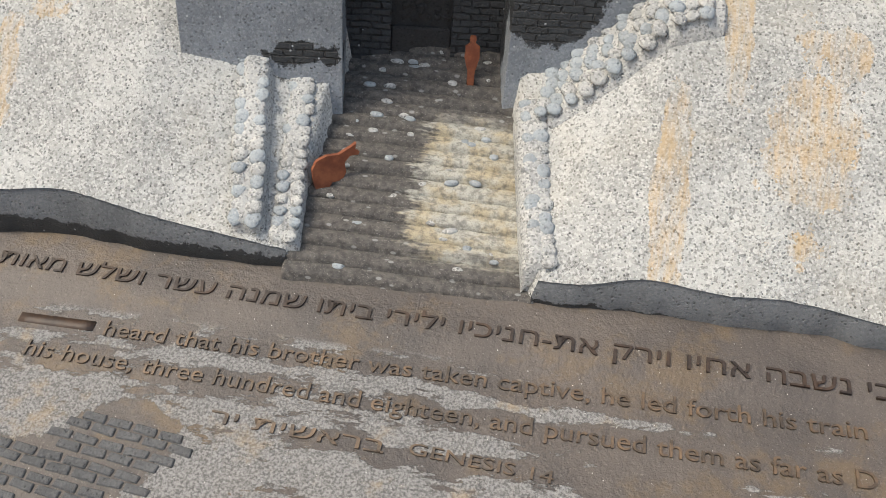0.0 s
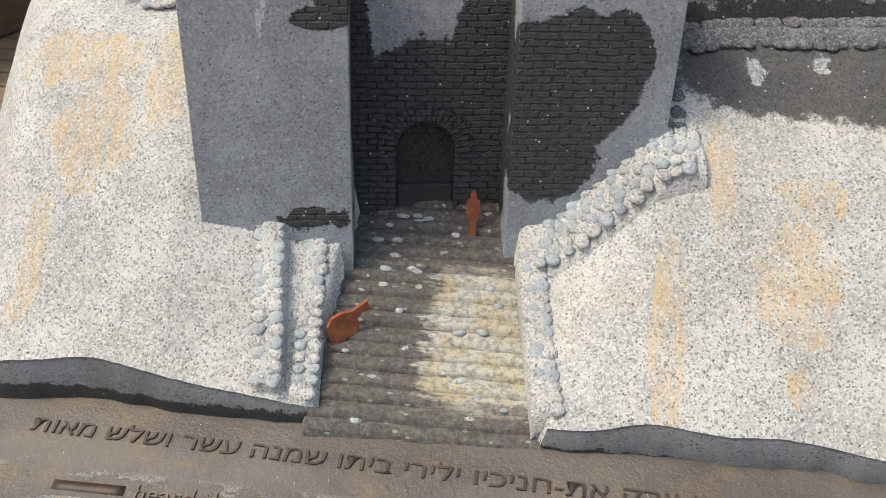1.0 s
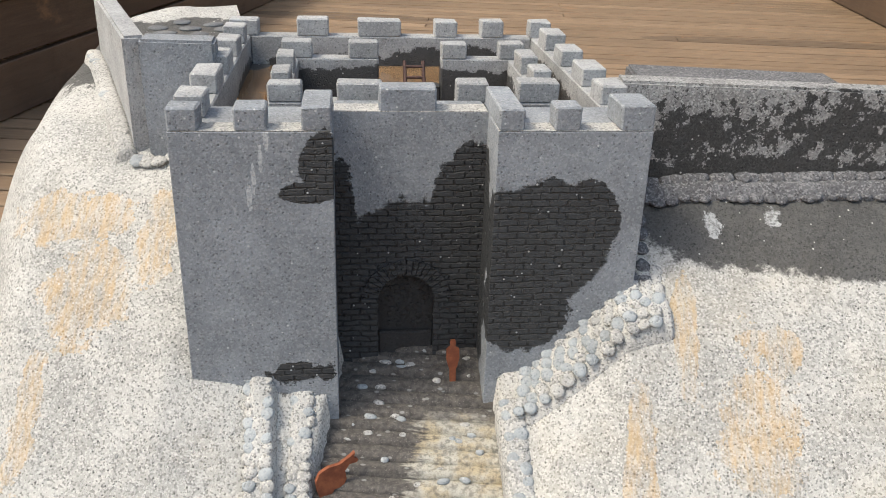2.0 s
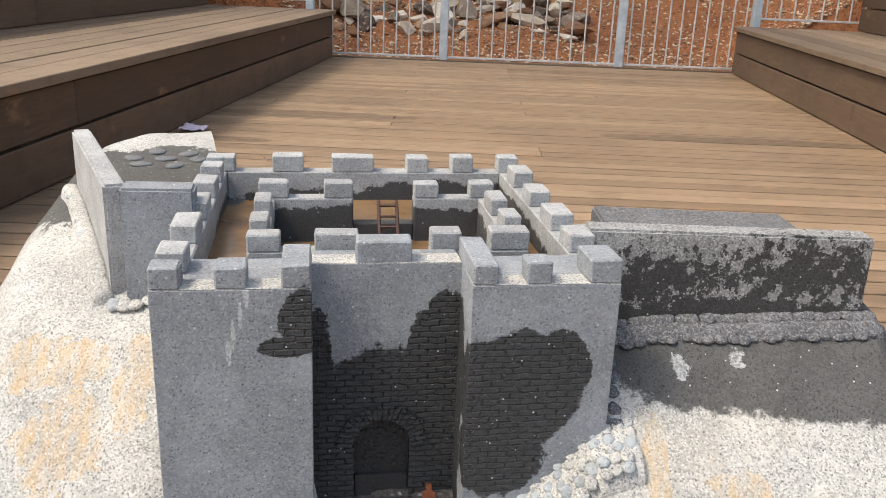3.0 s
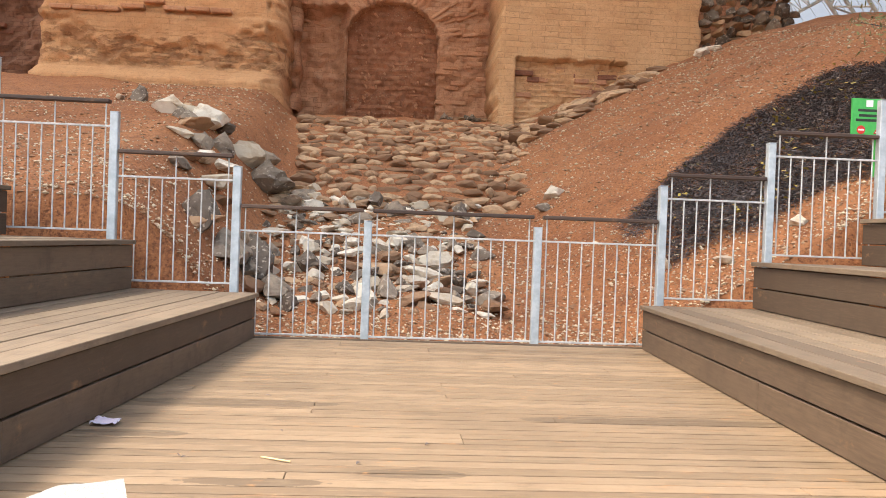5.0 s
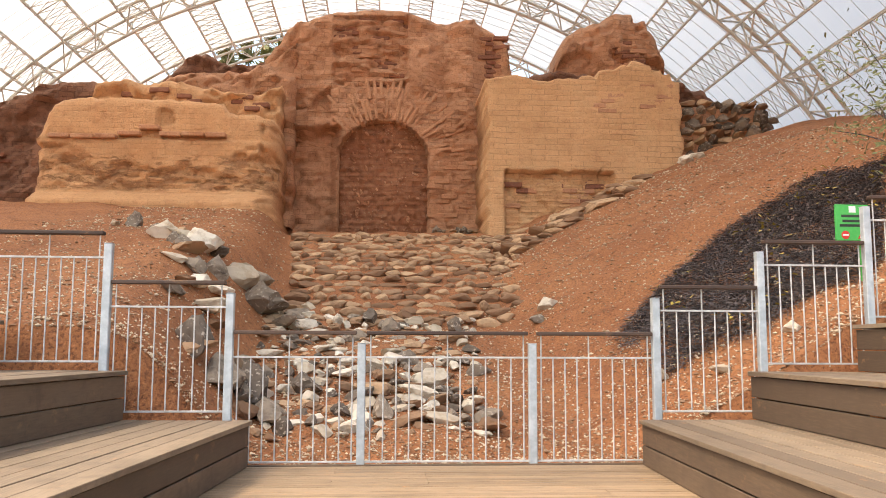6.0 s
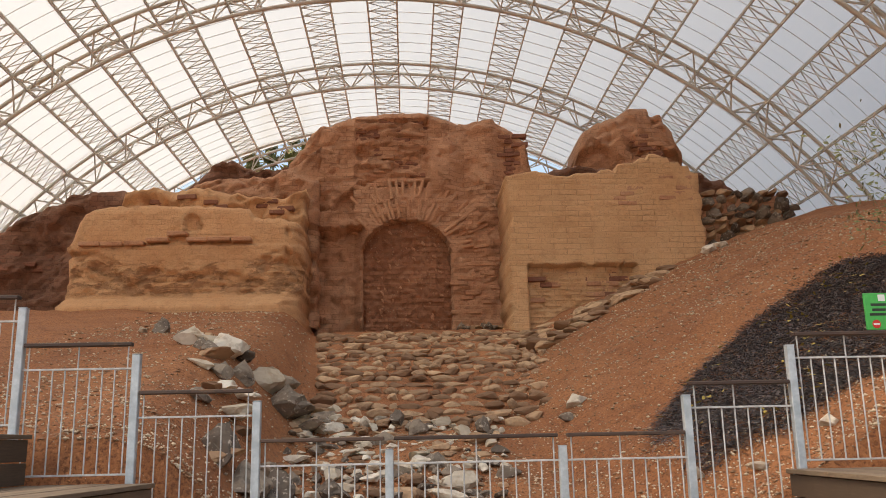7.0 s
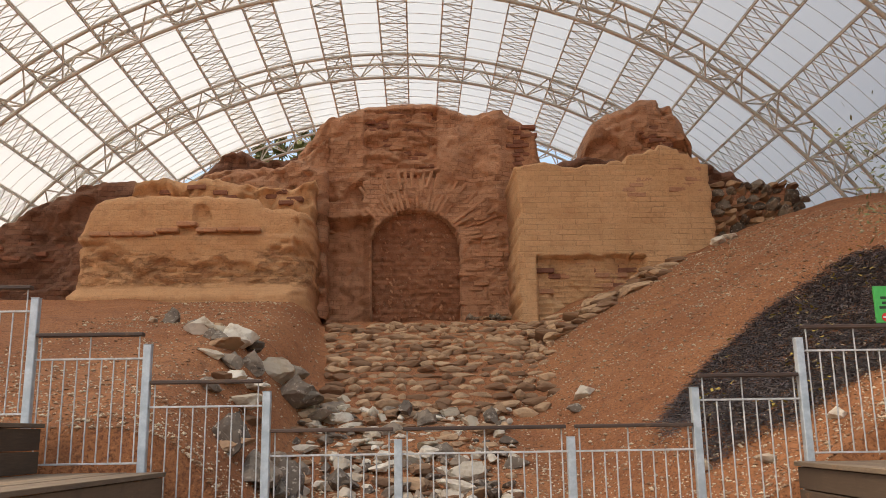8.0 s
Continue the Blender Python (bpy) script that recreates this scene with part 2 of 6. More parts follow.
M_DECK = wood("deck_wood", (0.195, 0.13, 0.078), (0.31, 0.212, 0.132), "x", 1.0)
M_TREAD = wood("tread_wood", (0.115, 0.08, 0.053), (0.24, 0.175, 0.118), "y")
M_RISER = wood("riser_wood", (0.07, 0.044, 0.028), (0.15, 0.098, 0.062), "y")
M_DARKWOOD = wood("handrail_wood", (0.05, 0.028, 0.02), (0.1, 0.058, 0.04), "x")
M_STEEL = plain("galvanised_steel", (0.4, 0.44, 0.47), (0.56, 0.6, 0.63), 0.5, 0.35, 9.0)
M_BAR = plain("painted_bar", (0.42, 0.41, 0.4), (0.62, 0.6, 0.58), 0.5, 0.1, 14.0)
M_RUST = plain("rusty_steel", (0.2, 0.06, 0.03), (0.32, 0.11, 0.05), 0.65, 0.3, 120.0)
M_IRON = plain("dark_rusty_iron", (0.05, 0.025, 0.02), (0.1, 0.05, 0.04), 0.7, 0.2, 200.0)
M_TRUSS = plain("truss_paint", (0.5, 0.48, 0.42), (0.6, 0.57, 0.51), 0.55, 0.0, 2.0)
M_SOIL = earth("red_soil", (0.34, 0.128, 0.05), (0.43, 0.178, 0.072), (0.21, 0.074, 0.03), pebbles=0.085, cut=0.56)
M_BRICKWORK = mud("mudbrick_core", (0.47, 0.235, 0.13), (0.57, 0.31, 0.185), (0.31, 0.135, 0.075), 0.55)
M_PLASTER = mud("mud_plaster", (0.6, 0.32, 0.155), (0.67, 0.385, 0.2), (0.5, 0.25, 0.12), 0.28, bare=(0.4, 0.19, 0.095), bare_z=(4.45, 5.4))
M_COURSED = mud("coursed_mud_plaster", (0.63, 0.36, 0.18), (0.69, 0.42, 0.225), (0.54, 0.285, 0.14), 0.55, (0.62, 0.135))
# Dark mudbrick; on the far-left wall the hollow's shade is in this colour.
M_SHADEMUD = mud("weathered_and_shaded_mudbrick", (0.22, 0.108, 0.07), (0.3, 0.15, 0.095), (0.12, 0.056, 0.038), 0.7)
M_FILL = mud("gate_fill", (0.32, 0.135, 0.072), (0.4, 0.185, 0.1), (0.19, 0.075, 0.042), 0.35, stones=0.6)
M_BRICK = mud("mud_brick", (0.5, 0.25, 0.14), (0.6, 0.33, 0.195), (0.36, 0.16, 0.085), 0.0)
M_PALEROCK = stone("limestone", ((0.52, 0.43, 0.32), (0.78, 0.7, 0.58), (0.4, 0.29, 0.19)))
M_DARKBRICK = mud("exposed_dark_brick", (0.26, 0.11, 0.068), (0.34, 0.155, 0.095), (0.17, 0.07, 0.045), 0.0)
M_DARKROCK = stone("basalt", ((0.14, 0.105, 0.078), (0.29, 0.225, 0.165), (0.09, 0.065, 0.048)), spots=(0.42, 0.35, 0.28))
M_STEPROCK = stone("step_stone", ((0.24, 0.13, 0.07), (0.54, 0.35, 0.205), (0.2, 0.105, 0.055)))
M_TWIG = plain("dry_twig", (0.06, 0.048, 0.05), (0.27, 0.215, 0.2), 0.9, 0, 30)
M_LEAF = plain("green_leaf", (0.1, 0.12, 0.04), (0.3, 0.27, 0.1), 0.6, 0, 60)
M_YELLOW = plain("yellow_leaf", (0.35, 0.24, 0.04), (0.5, 0.36, 0.08), 0.7, 0, 60)
M_SIGN = plain("green_sign_paint", (0.05, 0.42, 0.08), (0.07, 0.47, 0.1), 0.4, 0, 20)
M_WHITE = plain("white_paint", (0.75, 0.75, 0.73), (0.8, 0.8, 0.78), 0.5)
M_SIGNRED = plain("red_paint", (0.6, 0.03, 0.02), (0.65, 0.04, 0.03), 0.5)
M_INK = plain("dark_print", (0.02, 0.03, 0.02), (0.03, 0.05, 0.03), 0.6)
M_PAPER = plain("paper_scrap", (0.66, 0.55, 0.66), (0.75, 0.68, 0.74), 0.8)
M_STRAW = plain("straw", (0.6, 0.47, 0.25), (0.7, 0.56, 0.32), 0.8)


def sheet_material():
    n = Nodes("translucent_sheet", 0.5)
    t = n.t
    out = t.nodes["Material Output"]
    tl = t.nodes.new("ShaderNodeBsdfTranslucent")
    tl.inputs[0].default_value = (0.7, 0.7, 0.69, 1)
    tp = t.nodes.new("ShaderNodeBsdfTransparent")
    tp.inputs[0].default_value = (0.17, 0.175, 0.18, 1)
    mx = t.nodes.new("ShaderNodeMixShader")
    mx.inputs[0].default_value = 0.5
    t.links.new(tp.outputs[0], mx.inputs[1])
    t.links.new(tl.outputs[0], mx.inputs[2])
    t.links.new(mx.outputs[0], out.inputs[0])
    return n.mat


M_SHEET = sheet_material()


def water_material():
    n = Nodes("muddy_water", 0.12)
    f = n.noise(30, 4)
    return n.done(n.mix(n.step(f, 0.3, 0.7), (0.15, 0.088, 0.042), (0.22, 0.138, 0.072)), n.noise(60, 2), 0.0004, 0.3)


M_WATER = water_material()


# ---- mesh helpers ----
def mesh_of(name, verts, faces, material, smooth=False):
    me = bpy.data.meshes.new(name)
    me.from_pydata([tuple(v) for v in verts], [], [tuple(f) for f in faces])
    me.materials.append(material)
    if smooth:
        me.shade_smooth()
    me.update()
    return me


def thing(name, label, category, at=(0, 0, 0), rz=0.0, kind="", group=""):
    ob = new(name)
    ob.empty_display_size = 0.1
    ob.matrix_world = pose(*at, 0, 0, rz)
    return tagged(ob, label, category, group, kind)


def put_mesh(name, me, parent=None, m=None, label=""):
    ob = new(name, me)
    if parent is not None:
        ob.parent = parent
    if m is not None:
        ob.matrix_basis = m
    return tagged(ob, label)


def box_data(x0, x1, y0, y1, z0, z1, bev=0.0):
    bm = bmesh.new()
    bmesh.ops.create_cube(bm, size=1.0)
    bmesh.ops.transform(bm, matrix=Matrix.Translation(((x0 + x1) / 2, (y0 + y1) / 2, (z0 + z1) / 2)) @ Matrix.Diagonal((x1 - x0, y1 - y0, z1 - z0, 1)), verts=bm.verts)
    if bev:
        bmesh.ops.bevel(bm, geom=bm.edges[:], offset=bev, segments=1, affect="EDGES", profile=0.7)
    return bm


def part(name, bm, material, parent=None, label="", smooth=False):
    me = bpy.data.meshes.new(name)
    bm.to_mesh(me)
    bm.free()
    me.materials.append(material)
    if smooth:
        me.shade_smooth()
    ob = new(name, me)
    if parent is not None:
        ob.parent = parent
    return tagged(ob, label)


def box(name, b, material, parent=None, bev=0.0, label=""):
    return part(name, box_data(*b, bev), material, parent, label)


def rods(segments, r, sides=4):
    """Verts and faces of straight rods between pairs of points."""
    verts, faces = [], []
    for a, b in segments:
        a, b = Vector(a), Vector(b)
        d = (b - a).normalized()
        u = d.orthogonal().normalized()
        w = d.cross(u)
        k = len(verts)
        for p in (a, b):
            for i in range(sides):
                an = 2 * math.pi * i / sides
                verts.append(p + (u * math.cos(an) + w * math.sin(an)) * r)
        for i in range(sides):
            j = (i + 1) % sides
            faces.append((k + i, k + j, k + sides + j, k + sides + i))
    return verts, faces


def grid_mesh(name, xs, ys, zf, material, smooth=True):
    X, Y = np.meshgrid(xs, ys)
    Z = zf(X, Y)
    v = np.stack([X, Y, Z], -1).reshape(-1, 3)
    nx, ny = len(xs), len(ys)
    i = np.arange(nx - 1)[None, :] + nx * np.arange(ny - 1)[:, None]
    f = np.stack([i, i + 1, i + 1 + nx, i + nx], -1).reshape(-1, 4)
    return mesh_of(name, v.tolist(), f.tolist(), material, smooth)


def rock_mesh(name, seed, material, sub=2, flat=0.7, rough=0.35):
    bm = bmesh.new()
    bmesh.ops.create_icosphere(bm, subdivisions=sub, radius=1.0)
    r = random.Random(seed * 13)
    cuts = []
    for k in range(11):
        d = Vector((r.gauss(0, 1), r.gauss(0, 1), r.gauss(0, 1))).normalized()
        cuts.append((d, r.uniform(0.42, 0.78)))
    for v in bm.verts:
        p = v.co * 1.1 + Vector((seed * 7.1, seed * 3.3, seed))
        v.co *= 1 + rough * noise.noise(p) + rough * 0.5 * noise.noise(p * 2.7)
        for d, lim in cuts:
            over = v.co.dot(d) - lim
            if over > 0:
                v.co -= d * over * 0.95
        v.co *= 1.3 + 0.12 * noise.noise(v.co * 4 + p) + 0.07 * noise.noise(v.co * 11)
        v.co.z *= flat
    me = bpy.data.meshes.new(name)
    bm.to_mesh(me)
    bm.free()
    me.materials.append(material)
    return me


# ---- the ground beyond the fence ----
def profile(y, ys, zs):
    return np.interp(y, ys, zs)


def soft_min(a, b, k=0.35):
    h = np.clip(0.5 + 0.5 * (b - a) / k, 0, 1)
    return b * (1 - h) + a * h - k * h * (1 - h)


def chan_left(y):
    return profile(y, [7, 8, 10, 12.5, 15, 18, 22], [-0.95, -1.0, -1.25, -1.35, -1.5, -1.85, -2.3])


def chan_right(y):
    return profile(y, [7, 8, 10, 12.5, 15, 18, 22], [2.4, 2.3, 2.0, 1.8, 2.2, 2.75, 3.2])


def chan_z(y):
    return profile(y, [7.0, 7.6, 8.2, 10, 12.5, 15, 18, 20, 23, 30], [-0.16, -0.12, -0.05, 0.42, 1.25, 2.15, 3.1, 3.6, 3.75, 4.2])


def soft_plus(d, k=0.5):
    return 0.5 * (d + np.sqrt(d * d + k * k)) - 0.5 * k * np.exp(-d * d / (k * k))


def ground_z(x, y):
    x, y = np.asarray(x, float), np.asarray(y, float)
    zc, dl, dr = chan_z(y), chan_left(y) - x, x - chan_right(y)
    crest = np.maximum(profile(y, [7.0, 10, 12.5, 16, 19.5], [0.9, 1.75, 2.5, 3.3, 4.0]) + 0.02 * dl, zc + 0.05)
    left = soft_min(zc + 1.15 * soft_plus(dl), crest, 0.5)
    right = soft_min(zc + profile(y, [8, 12, 16, 20], [0.62, 0.55, 0.47, 0.42]) * soft_plus(dr), profile(y, [8, 14, 16, 20, 24], [3.6, 4.6, 5.0, 6.1, 6.4]) + 0.06 * dr, 0.7)
    z = np.where(dl > -0.6, left, np.where(dr > -0.6, right, zc))
    # under and round the deck the ground lies below the boards
    fade = np.clip((y - 7.25) / 0.5, 0, 1)
    return z * fade + (-0.35) * (1 - fade)


def ground_rough(X, Y):
    Z = ground_z(X, Y)
    f = np.vectorize(lambda a, b: noise.fractal(Vector((a * 0.9, b * 0.9, 3.0)), 1.0, 2.0, 5))
    g = np.vectorize(lambda a, b: noise.noise(Vector((a * 6, b * 6, 9.0))))
    return Z + np.where(Y > 7.9, 0.07 * f(X, Y) + 0.018 * g(X, Y), 0)


gx = np.concatenate([np.linspace(-400, -12, 14), np.linspace(-11, -4.2, 40), np.linspace(-4, 7, 170), np.linspace(7.2, 14, 40), np.linspace(16, 400, 14)])
gy = np.concatenate([np.linspace(-400, -4, 10), np.linspace(0, 7.2, 10), np.linspace(7.4, 13, 95), np.linspace(13.1, 24, 95), np.linspace(25, 60, 14), np.linspace(70, 600, 8)])
ground = put_mesh("ground", grid_mesh("ground", gx, gy, ground_rough, M_SOIL))
tagged(ground, "bare red clay soil rising in banks on both sides", "ground", kind="structure")

# ---- deck ----
deck = thing("floor", "weathered brown timber deck of narrow boards", "deck", kind="structure")
BOARD = 0.0955
rng = random.Random(4)
board_meshes = {}
y = 7.46 - BOARD
while y > -2.2:
    joints = sorted(rng.sample([-0.9, -0.2, 0.5, 1.0, 1.7, 2.3], rng.choice((0, 1, 1))))
    ends = [-5.2] + joints + [6.2]
    for a, b in zip(ends, ends[1:]):
        key = round(b - a, 2)
        if key not in board_meshes:
            bm = box_data(0, b - a - 0.003, 0, BOARD - 0.012, -0.03, 0, 0.002)
            me = bpy.data.meshes.new("board")
            bm.to_mesh(me)
            bm.free()
            me.materials.append(M_DECK)
            board_meshes[key] = me
        put_mesh("board", board_meshes[key], deck, pose(a, y, rng.uniform(-0.0012, 0.0008), 0, 0, rng.uniform(-0.02, 0.02)))
    y -= BOARD
box("edge_board", (-1.6, 3.0, 7.462, 7.5, -0.16, 0.012), M_RISER, deck, 0.004, "dark board along the deck's edge")
# Solid slab added under the boards to keep the gaps dark.
box("underside", (-5.2, 6.2, -2.2, 7.4, -0.3, -0.06), M_RISER, deck, 0, "dark solid slab below the boards")

# ---- stepped seating ----
LEVELS = (0.375, 0.775, 1.175)


def bench_tier(side, level):
    """One tier of seating; side -1 or 1, running towards the fence."""
    z1 = LEVELS[level]
    z0 = 0.0 if level == 0 else LEVELS[level - 1]
    front_far = (-0.91 - 1.0 * level) if side < 0 else (2.33 + 0.95 * level)
    slope = 0.075 if side < 0 else 0.062
    ob = thing("bench_tier", "tier of stepped timber seating with dark riser planks" if level else "lowest tier of brown timber seating beside the deck", "seating", (front_far, 7.42, 0), math.degrees(-math.atan(slope)), group="stepped seating")
    ob["kind"] = "thing"
    length, depth = 8.0, 1.05 if level < 2 else 1.6
    s = side
    n = 7 if level < 2 else 11
    w = depth / n
    for i in range(n):
        a, b = sorted((s * (i * w - 0.02 * (i == 0)), s * ((i + 1) * w - 0.011)))
        box("tread_board", (a, b, -length, rng.uniform(-0.006, 0.004), z1 - 0.035, z1 + rng.uniform(-0.002, 0.001)), M_TREAD, ob, 0.003)
    h = (z1 - 0.037 - z0) / 2
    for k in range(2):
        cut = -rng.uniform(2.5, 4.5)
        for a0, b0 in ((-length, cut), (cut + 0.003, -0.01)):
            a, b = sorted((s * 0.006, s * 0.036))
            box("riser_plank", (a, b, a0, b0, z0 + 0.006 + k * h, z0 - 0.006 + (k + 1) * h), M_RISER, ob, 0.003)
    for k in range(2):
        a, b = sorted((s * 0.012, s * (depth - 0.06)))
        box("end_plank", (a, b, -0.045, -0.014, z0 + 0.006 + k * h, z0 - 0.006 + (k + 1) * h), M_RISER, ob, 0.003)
    return ob


for side in (-1, 1):
    for level in range(3):
        bench_tier(side, level)


# ---- fence ----
FENCE_Y = 7.5
fence = thing("fence", "galvanised steel fence with pale bars and dark wooden handrails", "fence", (0, FENCE_Y, 0))
POSTS = [(-4.1, 1.17), (-3.08, 1.17), (-2.115, 0.8), (-1.108, 0.385), (-0.015, -0.02), (1.425, -0.02), (2.497, 0.385), (3.435, 0.8), (4.42, 1.17), (5.4, 1.17)]
TOPS = [2.22, 2.22, 1.815, 1.41, 1.0, 1.0, 1.395, 1.805, 2.22, 2.22]
LIFTS = [1.225, 0.815, 0.41, 0.0, 0.0, 0.0, 0.405, 0.81, 1.22]
for (x, z0), z1 in zip(POSTS, TOPS):
    p = box("post", (x - 0.034, x + 0.034, -0.034, 0.034, z0 - 0.1, z1), M_STEEL, fence, 0.006)
    box("cap", (x - 0.036, x + 0.036, -0.036, 0.036, z1, z1 + 0.005), M_STEEL, p, 0.002)
for i, lift in enumerate(LIFTS):
    a, b = POSTS[i][0] + 0.05, POSTS[i + 1][0] - 0.05
    rail = box("handrail", (a - 0.01, b + 0.01, -0.045, 0.035, 1.072 + lift, 1.104 + lift), M_DARKWOOD, fence, 0.006, "dark wooden handrail")
    tagged(rail, "dark wooden handrail")
    for z in (0.03, 0.885):
        box("crossbar", (a - 0.03, b + 0.03, -0.012, 0.012, z + lift - 0.008, z + lift + 0.008), M_BAR, fence, 0.002)
    n = max(7, round((b - a) / 0.112))
    for k in range(n + 1):
        x = a + 0.025 + (b - a - 0.05) * k / n
        tall = k in (0, n, n // 2)
        v, f = rods([((x, 0, 0.03 + lift), (x, 0, (1.075 if tall else 0.885) + lift))], 0.0068, 6)
        put_mesh("bar", mesh_of("bar", v, f, M_BAR, True), fence)

# ---- sign ----
sign = thing("warning_sign", "green metal warning sign with red marks on a post", "sign", (4.78, 8.35, 0))
box("plate", (-0.17, 0.17, -0.012, 0.012, 2.03, 2.39), M_SIGN, sign, 0.003)
box("post", (0.1, 0.15, 0.013, 0.06, 0.6, 2.2), M_SIGN, sign, 0.004)
for a, b, z in ((-0.11, 0.13, 2.275), (-0.1, 0.12, 2.225), (-0.13, 0.14, 2.18)):
    box("print_line", (a, b, -0.0135, -0.0125, z - 0.013, z + 0.013), M_INK, sign, 0, "dark line of print")
box("mark", (-0.03, 0.04, -0.0135, -0.0125, 2.31, 2.375), M_WHITE, sign, 0, "white printed mark")


def disc(name, c, r, y, material, parent, sides=28):
    v = [(c[0] + r * math.cos(2 * math.pi * k / sides), y, c[1] + r * math.sin(2 * math.pi * k / sides)) for k in range(sides)]
    v += [(a, y + 0.002, b) for a, _, b in v]
    f = [tuple(range(sides))] + [(k, k + sides, (k + 1) % sides + sides, (k + 1) % sides) for k in range(sides)]
    return put_mesh(name, mesh_of(name, v, f, material), parent)


roundel = disc("roundel", (-0.075, 2.085), 0.042, -0.0155, M_SIGNRED, sign)
box("roundel_bar", (-0.105, -0.045, -0.0185, -0.016, 2.077, 2.093), M_WHITE, roundel, 0)
tri = put_mesh("triangle", mesh_of("triangle", [(0.05, -0.015, 2.05), (0.14, -0.015, 2.05), (0.095, -0.015, 2.128), (0.05, -0.013, 2.05), (0.14, -0.013, 2.05), (0.095, -0.013, 2.128)], [(0, 1, 2), (0, 3, 4, 1), (1, 4, 5, 2), (2, 5, 3, 0)], M_SIGNRED), sign)
put_mesh("triangle_field", mesh_of("triangle_field", [(0.066, -0.018, 2.058), (0.124, -0.018, 2.058), (0.095, -0.018, 2.11), (0.066, -0.016, 2.058), (0.124, -0.016, 2.058), (0.095, -0.016, 2.11)], [(0, 1, 2), (0, 3, 4, 1), (1, 4, 5, 2), (2, 5, 3, 0)], M_WHITE), tri)


# ---- the mudbrick gate ----
def face_y(x, z, y0, z0, batter, rough, seed):
    y = y0 + batter * (z - z0)
    return y + rough * noise.fractal(Vector((x * 0.9, z * 0.9, seed)), 1.0, 2.0, 5) + rough * 0.45 * noise.noise(Vector((x * 7, z * 7, seed)))


def earth_block(name, tops, y0, depth, z0, material, batter=0.04, rough=0.07, rnd=0.5, step=0.085, carve=None, seed=0.0, side=0.12):
    """A closed, worn block of earth: tops is its skyline as (x, z) pairs; carve(x, z) sets the face back."""
    xs = np.arange(tops[0][0], tops[-1][0] + step * 0.5, step)
    tz = np.interp(xs, [p[0] for p in tops], [p[1] for p in tops])
    nz = max(8, int((max(tz) - z0) / step))
    verts, faces, n = [], [], len(xs)
    for j in range(nz + 1):
        for i, x in enumerate(xs):
            top = tz[i] + 0.12 * noise.noise(Vector((x * 1.4, seed, 0))) + 0.05 * noise.noise(Vector((x * 5, seed, 4)))
            z = z0 + (top - z0) * j / nz
            y = face_y(x, z, y0, z0, batter, rough, seed)
            over = max(0.0, (z - (top - rnd)) / rnd)
            y += rnd * (1 - math.sqrt(max(0.0, 1 - over * over)))
            edge = min(x - xs[0], xs[-1] - x)
            if edge < 0.18:
                y += side * (1 - edge / 0.18) ** 2
            xo = x + (0.09 * noise.noise(Vector((x, z * 2.2, seed))) + 0.05 * noise.noise(Vector((x, z * 7, seed)))) * max(0.0, 1 - edge / 0.3)
            if carve:
                y += carve(x, z)
            verts.append((xo, y, z))
    m = len(verts)
    for j in range(nz + 1):
        for i, x in enumerate(xs):
            a = verts[j * n + i]
            verts.append((a[0], max(y0 + depth, a[1] + 0.3), a[2]))
    for j in range(nz):
        for i in range(n - 1):
            a = j * n + i
            faces.append((a, a + 1, a + 1 + n, a + n))
            faces.append((m + a, m + a + n, m + a + n + 1, m + a + 1))
        a = j * n
        faces.append((a, a + n, m + a + n, m + a))
        a = j * n + n - 1
        faces.append((a, m + a, m + a + n, a + n))
    for i in range(n - 1):
        a = nz * n + i
        faces.append((a, a + 1, m + a + 1, m + a))
    return put_mesh(name, mesh_of(name, verts, faces, material, True))


def ragged(x, z, scale, seed, lo, hi):
    v = noise.fractal(Vector((x * scale, z * scale, seed)), 1.0, 2.0, 4)
    return min(1.0, max(0.0, (v - lo) / (hi - lo)))


def coursing(x, z, seed, w=0.42, h=0.128):
    """1 in the joints of worn courses, 0 on the bricks."""
    zz = z + 0.05 * noise.noise(Vector((x * 0.8, z * 0.8, seed)))
    row = math.floor(zz / h)
    jz = min(zz / h - row, row + 1 - zz / h) * h
    xx = x / w + 0.5 * (row % 2) + 0.2 * noise.noise(Vector((row * 3.1, x * 0.5, seed)))
    jx = min(xx % 1.0, 1 - xx % 1.0) * w
    return max(0.0, 1 - min(jz, jx * 0.8) / 0.03)


def carve_left(x, z):
    # worn brick band low on the face, a small niche, the offset above the ledge and the skirt at the foot
    d = 0.0
    if 4.5 < z < 5.55:
        m = ragged(x, z * 1.3, 0.9, 5.0, -0.12, 0.1)
        d += m * (0.07 + 0.06 * coursing(x, z, 3.0) + 0.05 * ragged(x, z * 3.0, 1.6, 9.0, -0.1, 0.2))
    if abs(x + 4.95) < 0.2 and 6.1 < z < 6.28 + 0.2 * math.sqrt(max(0.0, 1 - ((x + 4.95) / 0.2) ** 2)):
        d += 0.14
    if z > 5.72:
        d += 0.12
    if z < 4.45:
        d -= min(0.45, (4.45 - z) * 1.6) + 0.1 * min(1, (4.45 - z) / 0.08)
    if x > -2.75:
        d += 0.35 * ((x + 2.75) / 0.4) ** 2 + 0.2 * ragged(x * 2, z * 1.5, 1.3, 8.0, -0.1, 0.3)
    return d


def arch_mask(x, z, cx, half, spring, crown):
    if abs(x - cx) > half:
        return False
    return z < spring + (crown - spring) * math.sqrt(1 - ((x - cx) / half) ** 2)


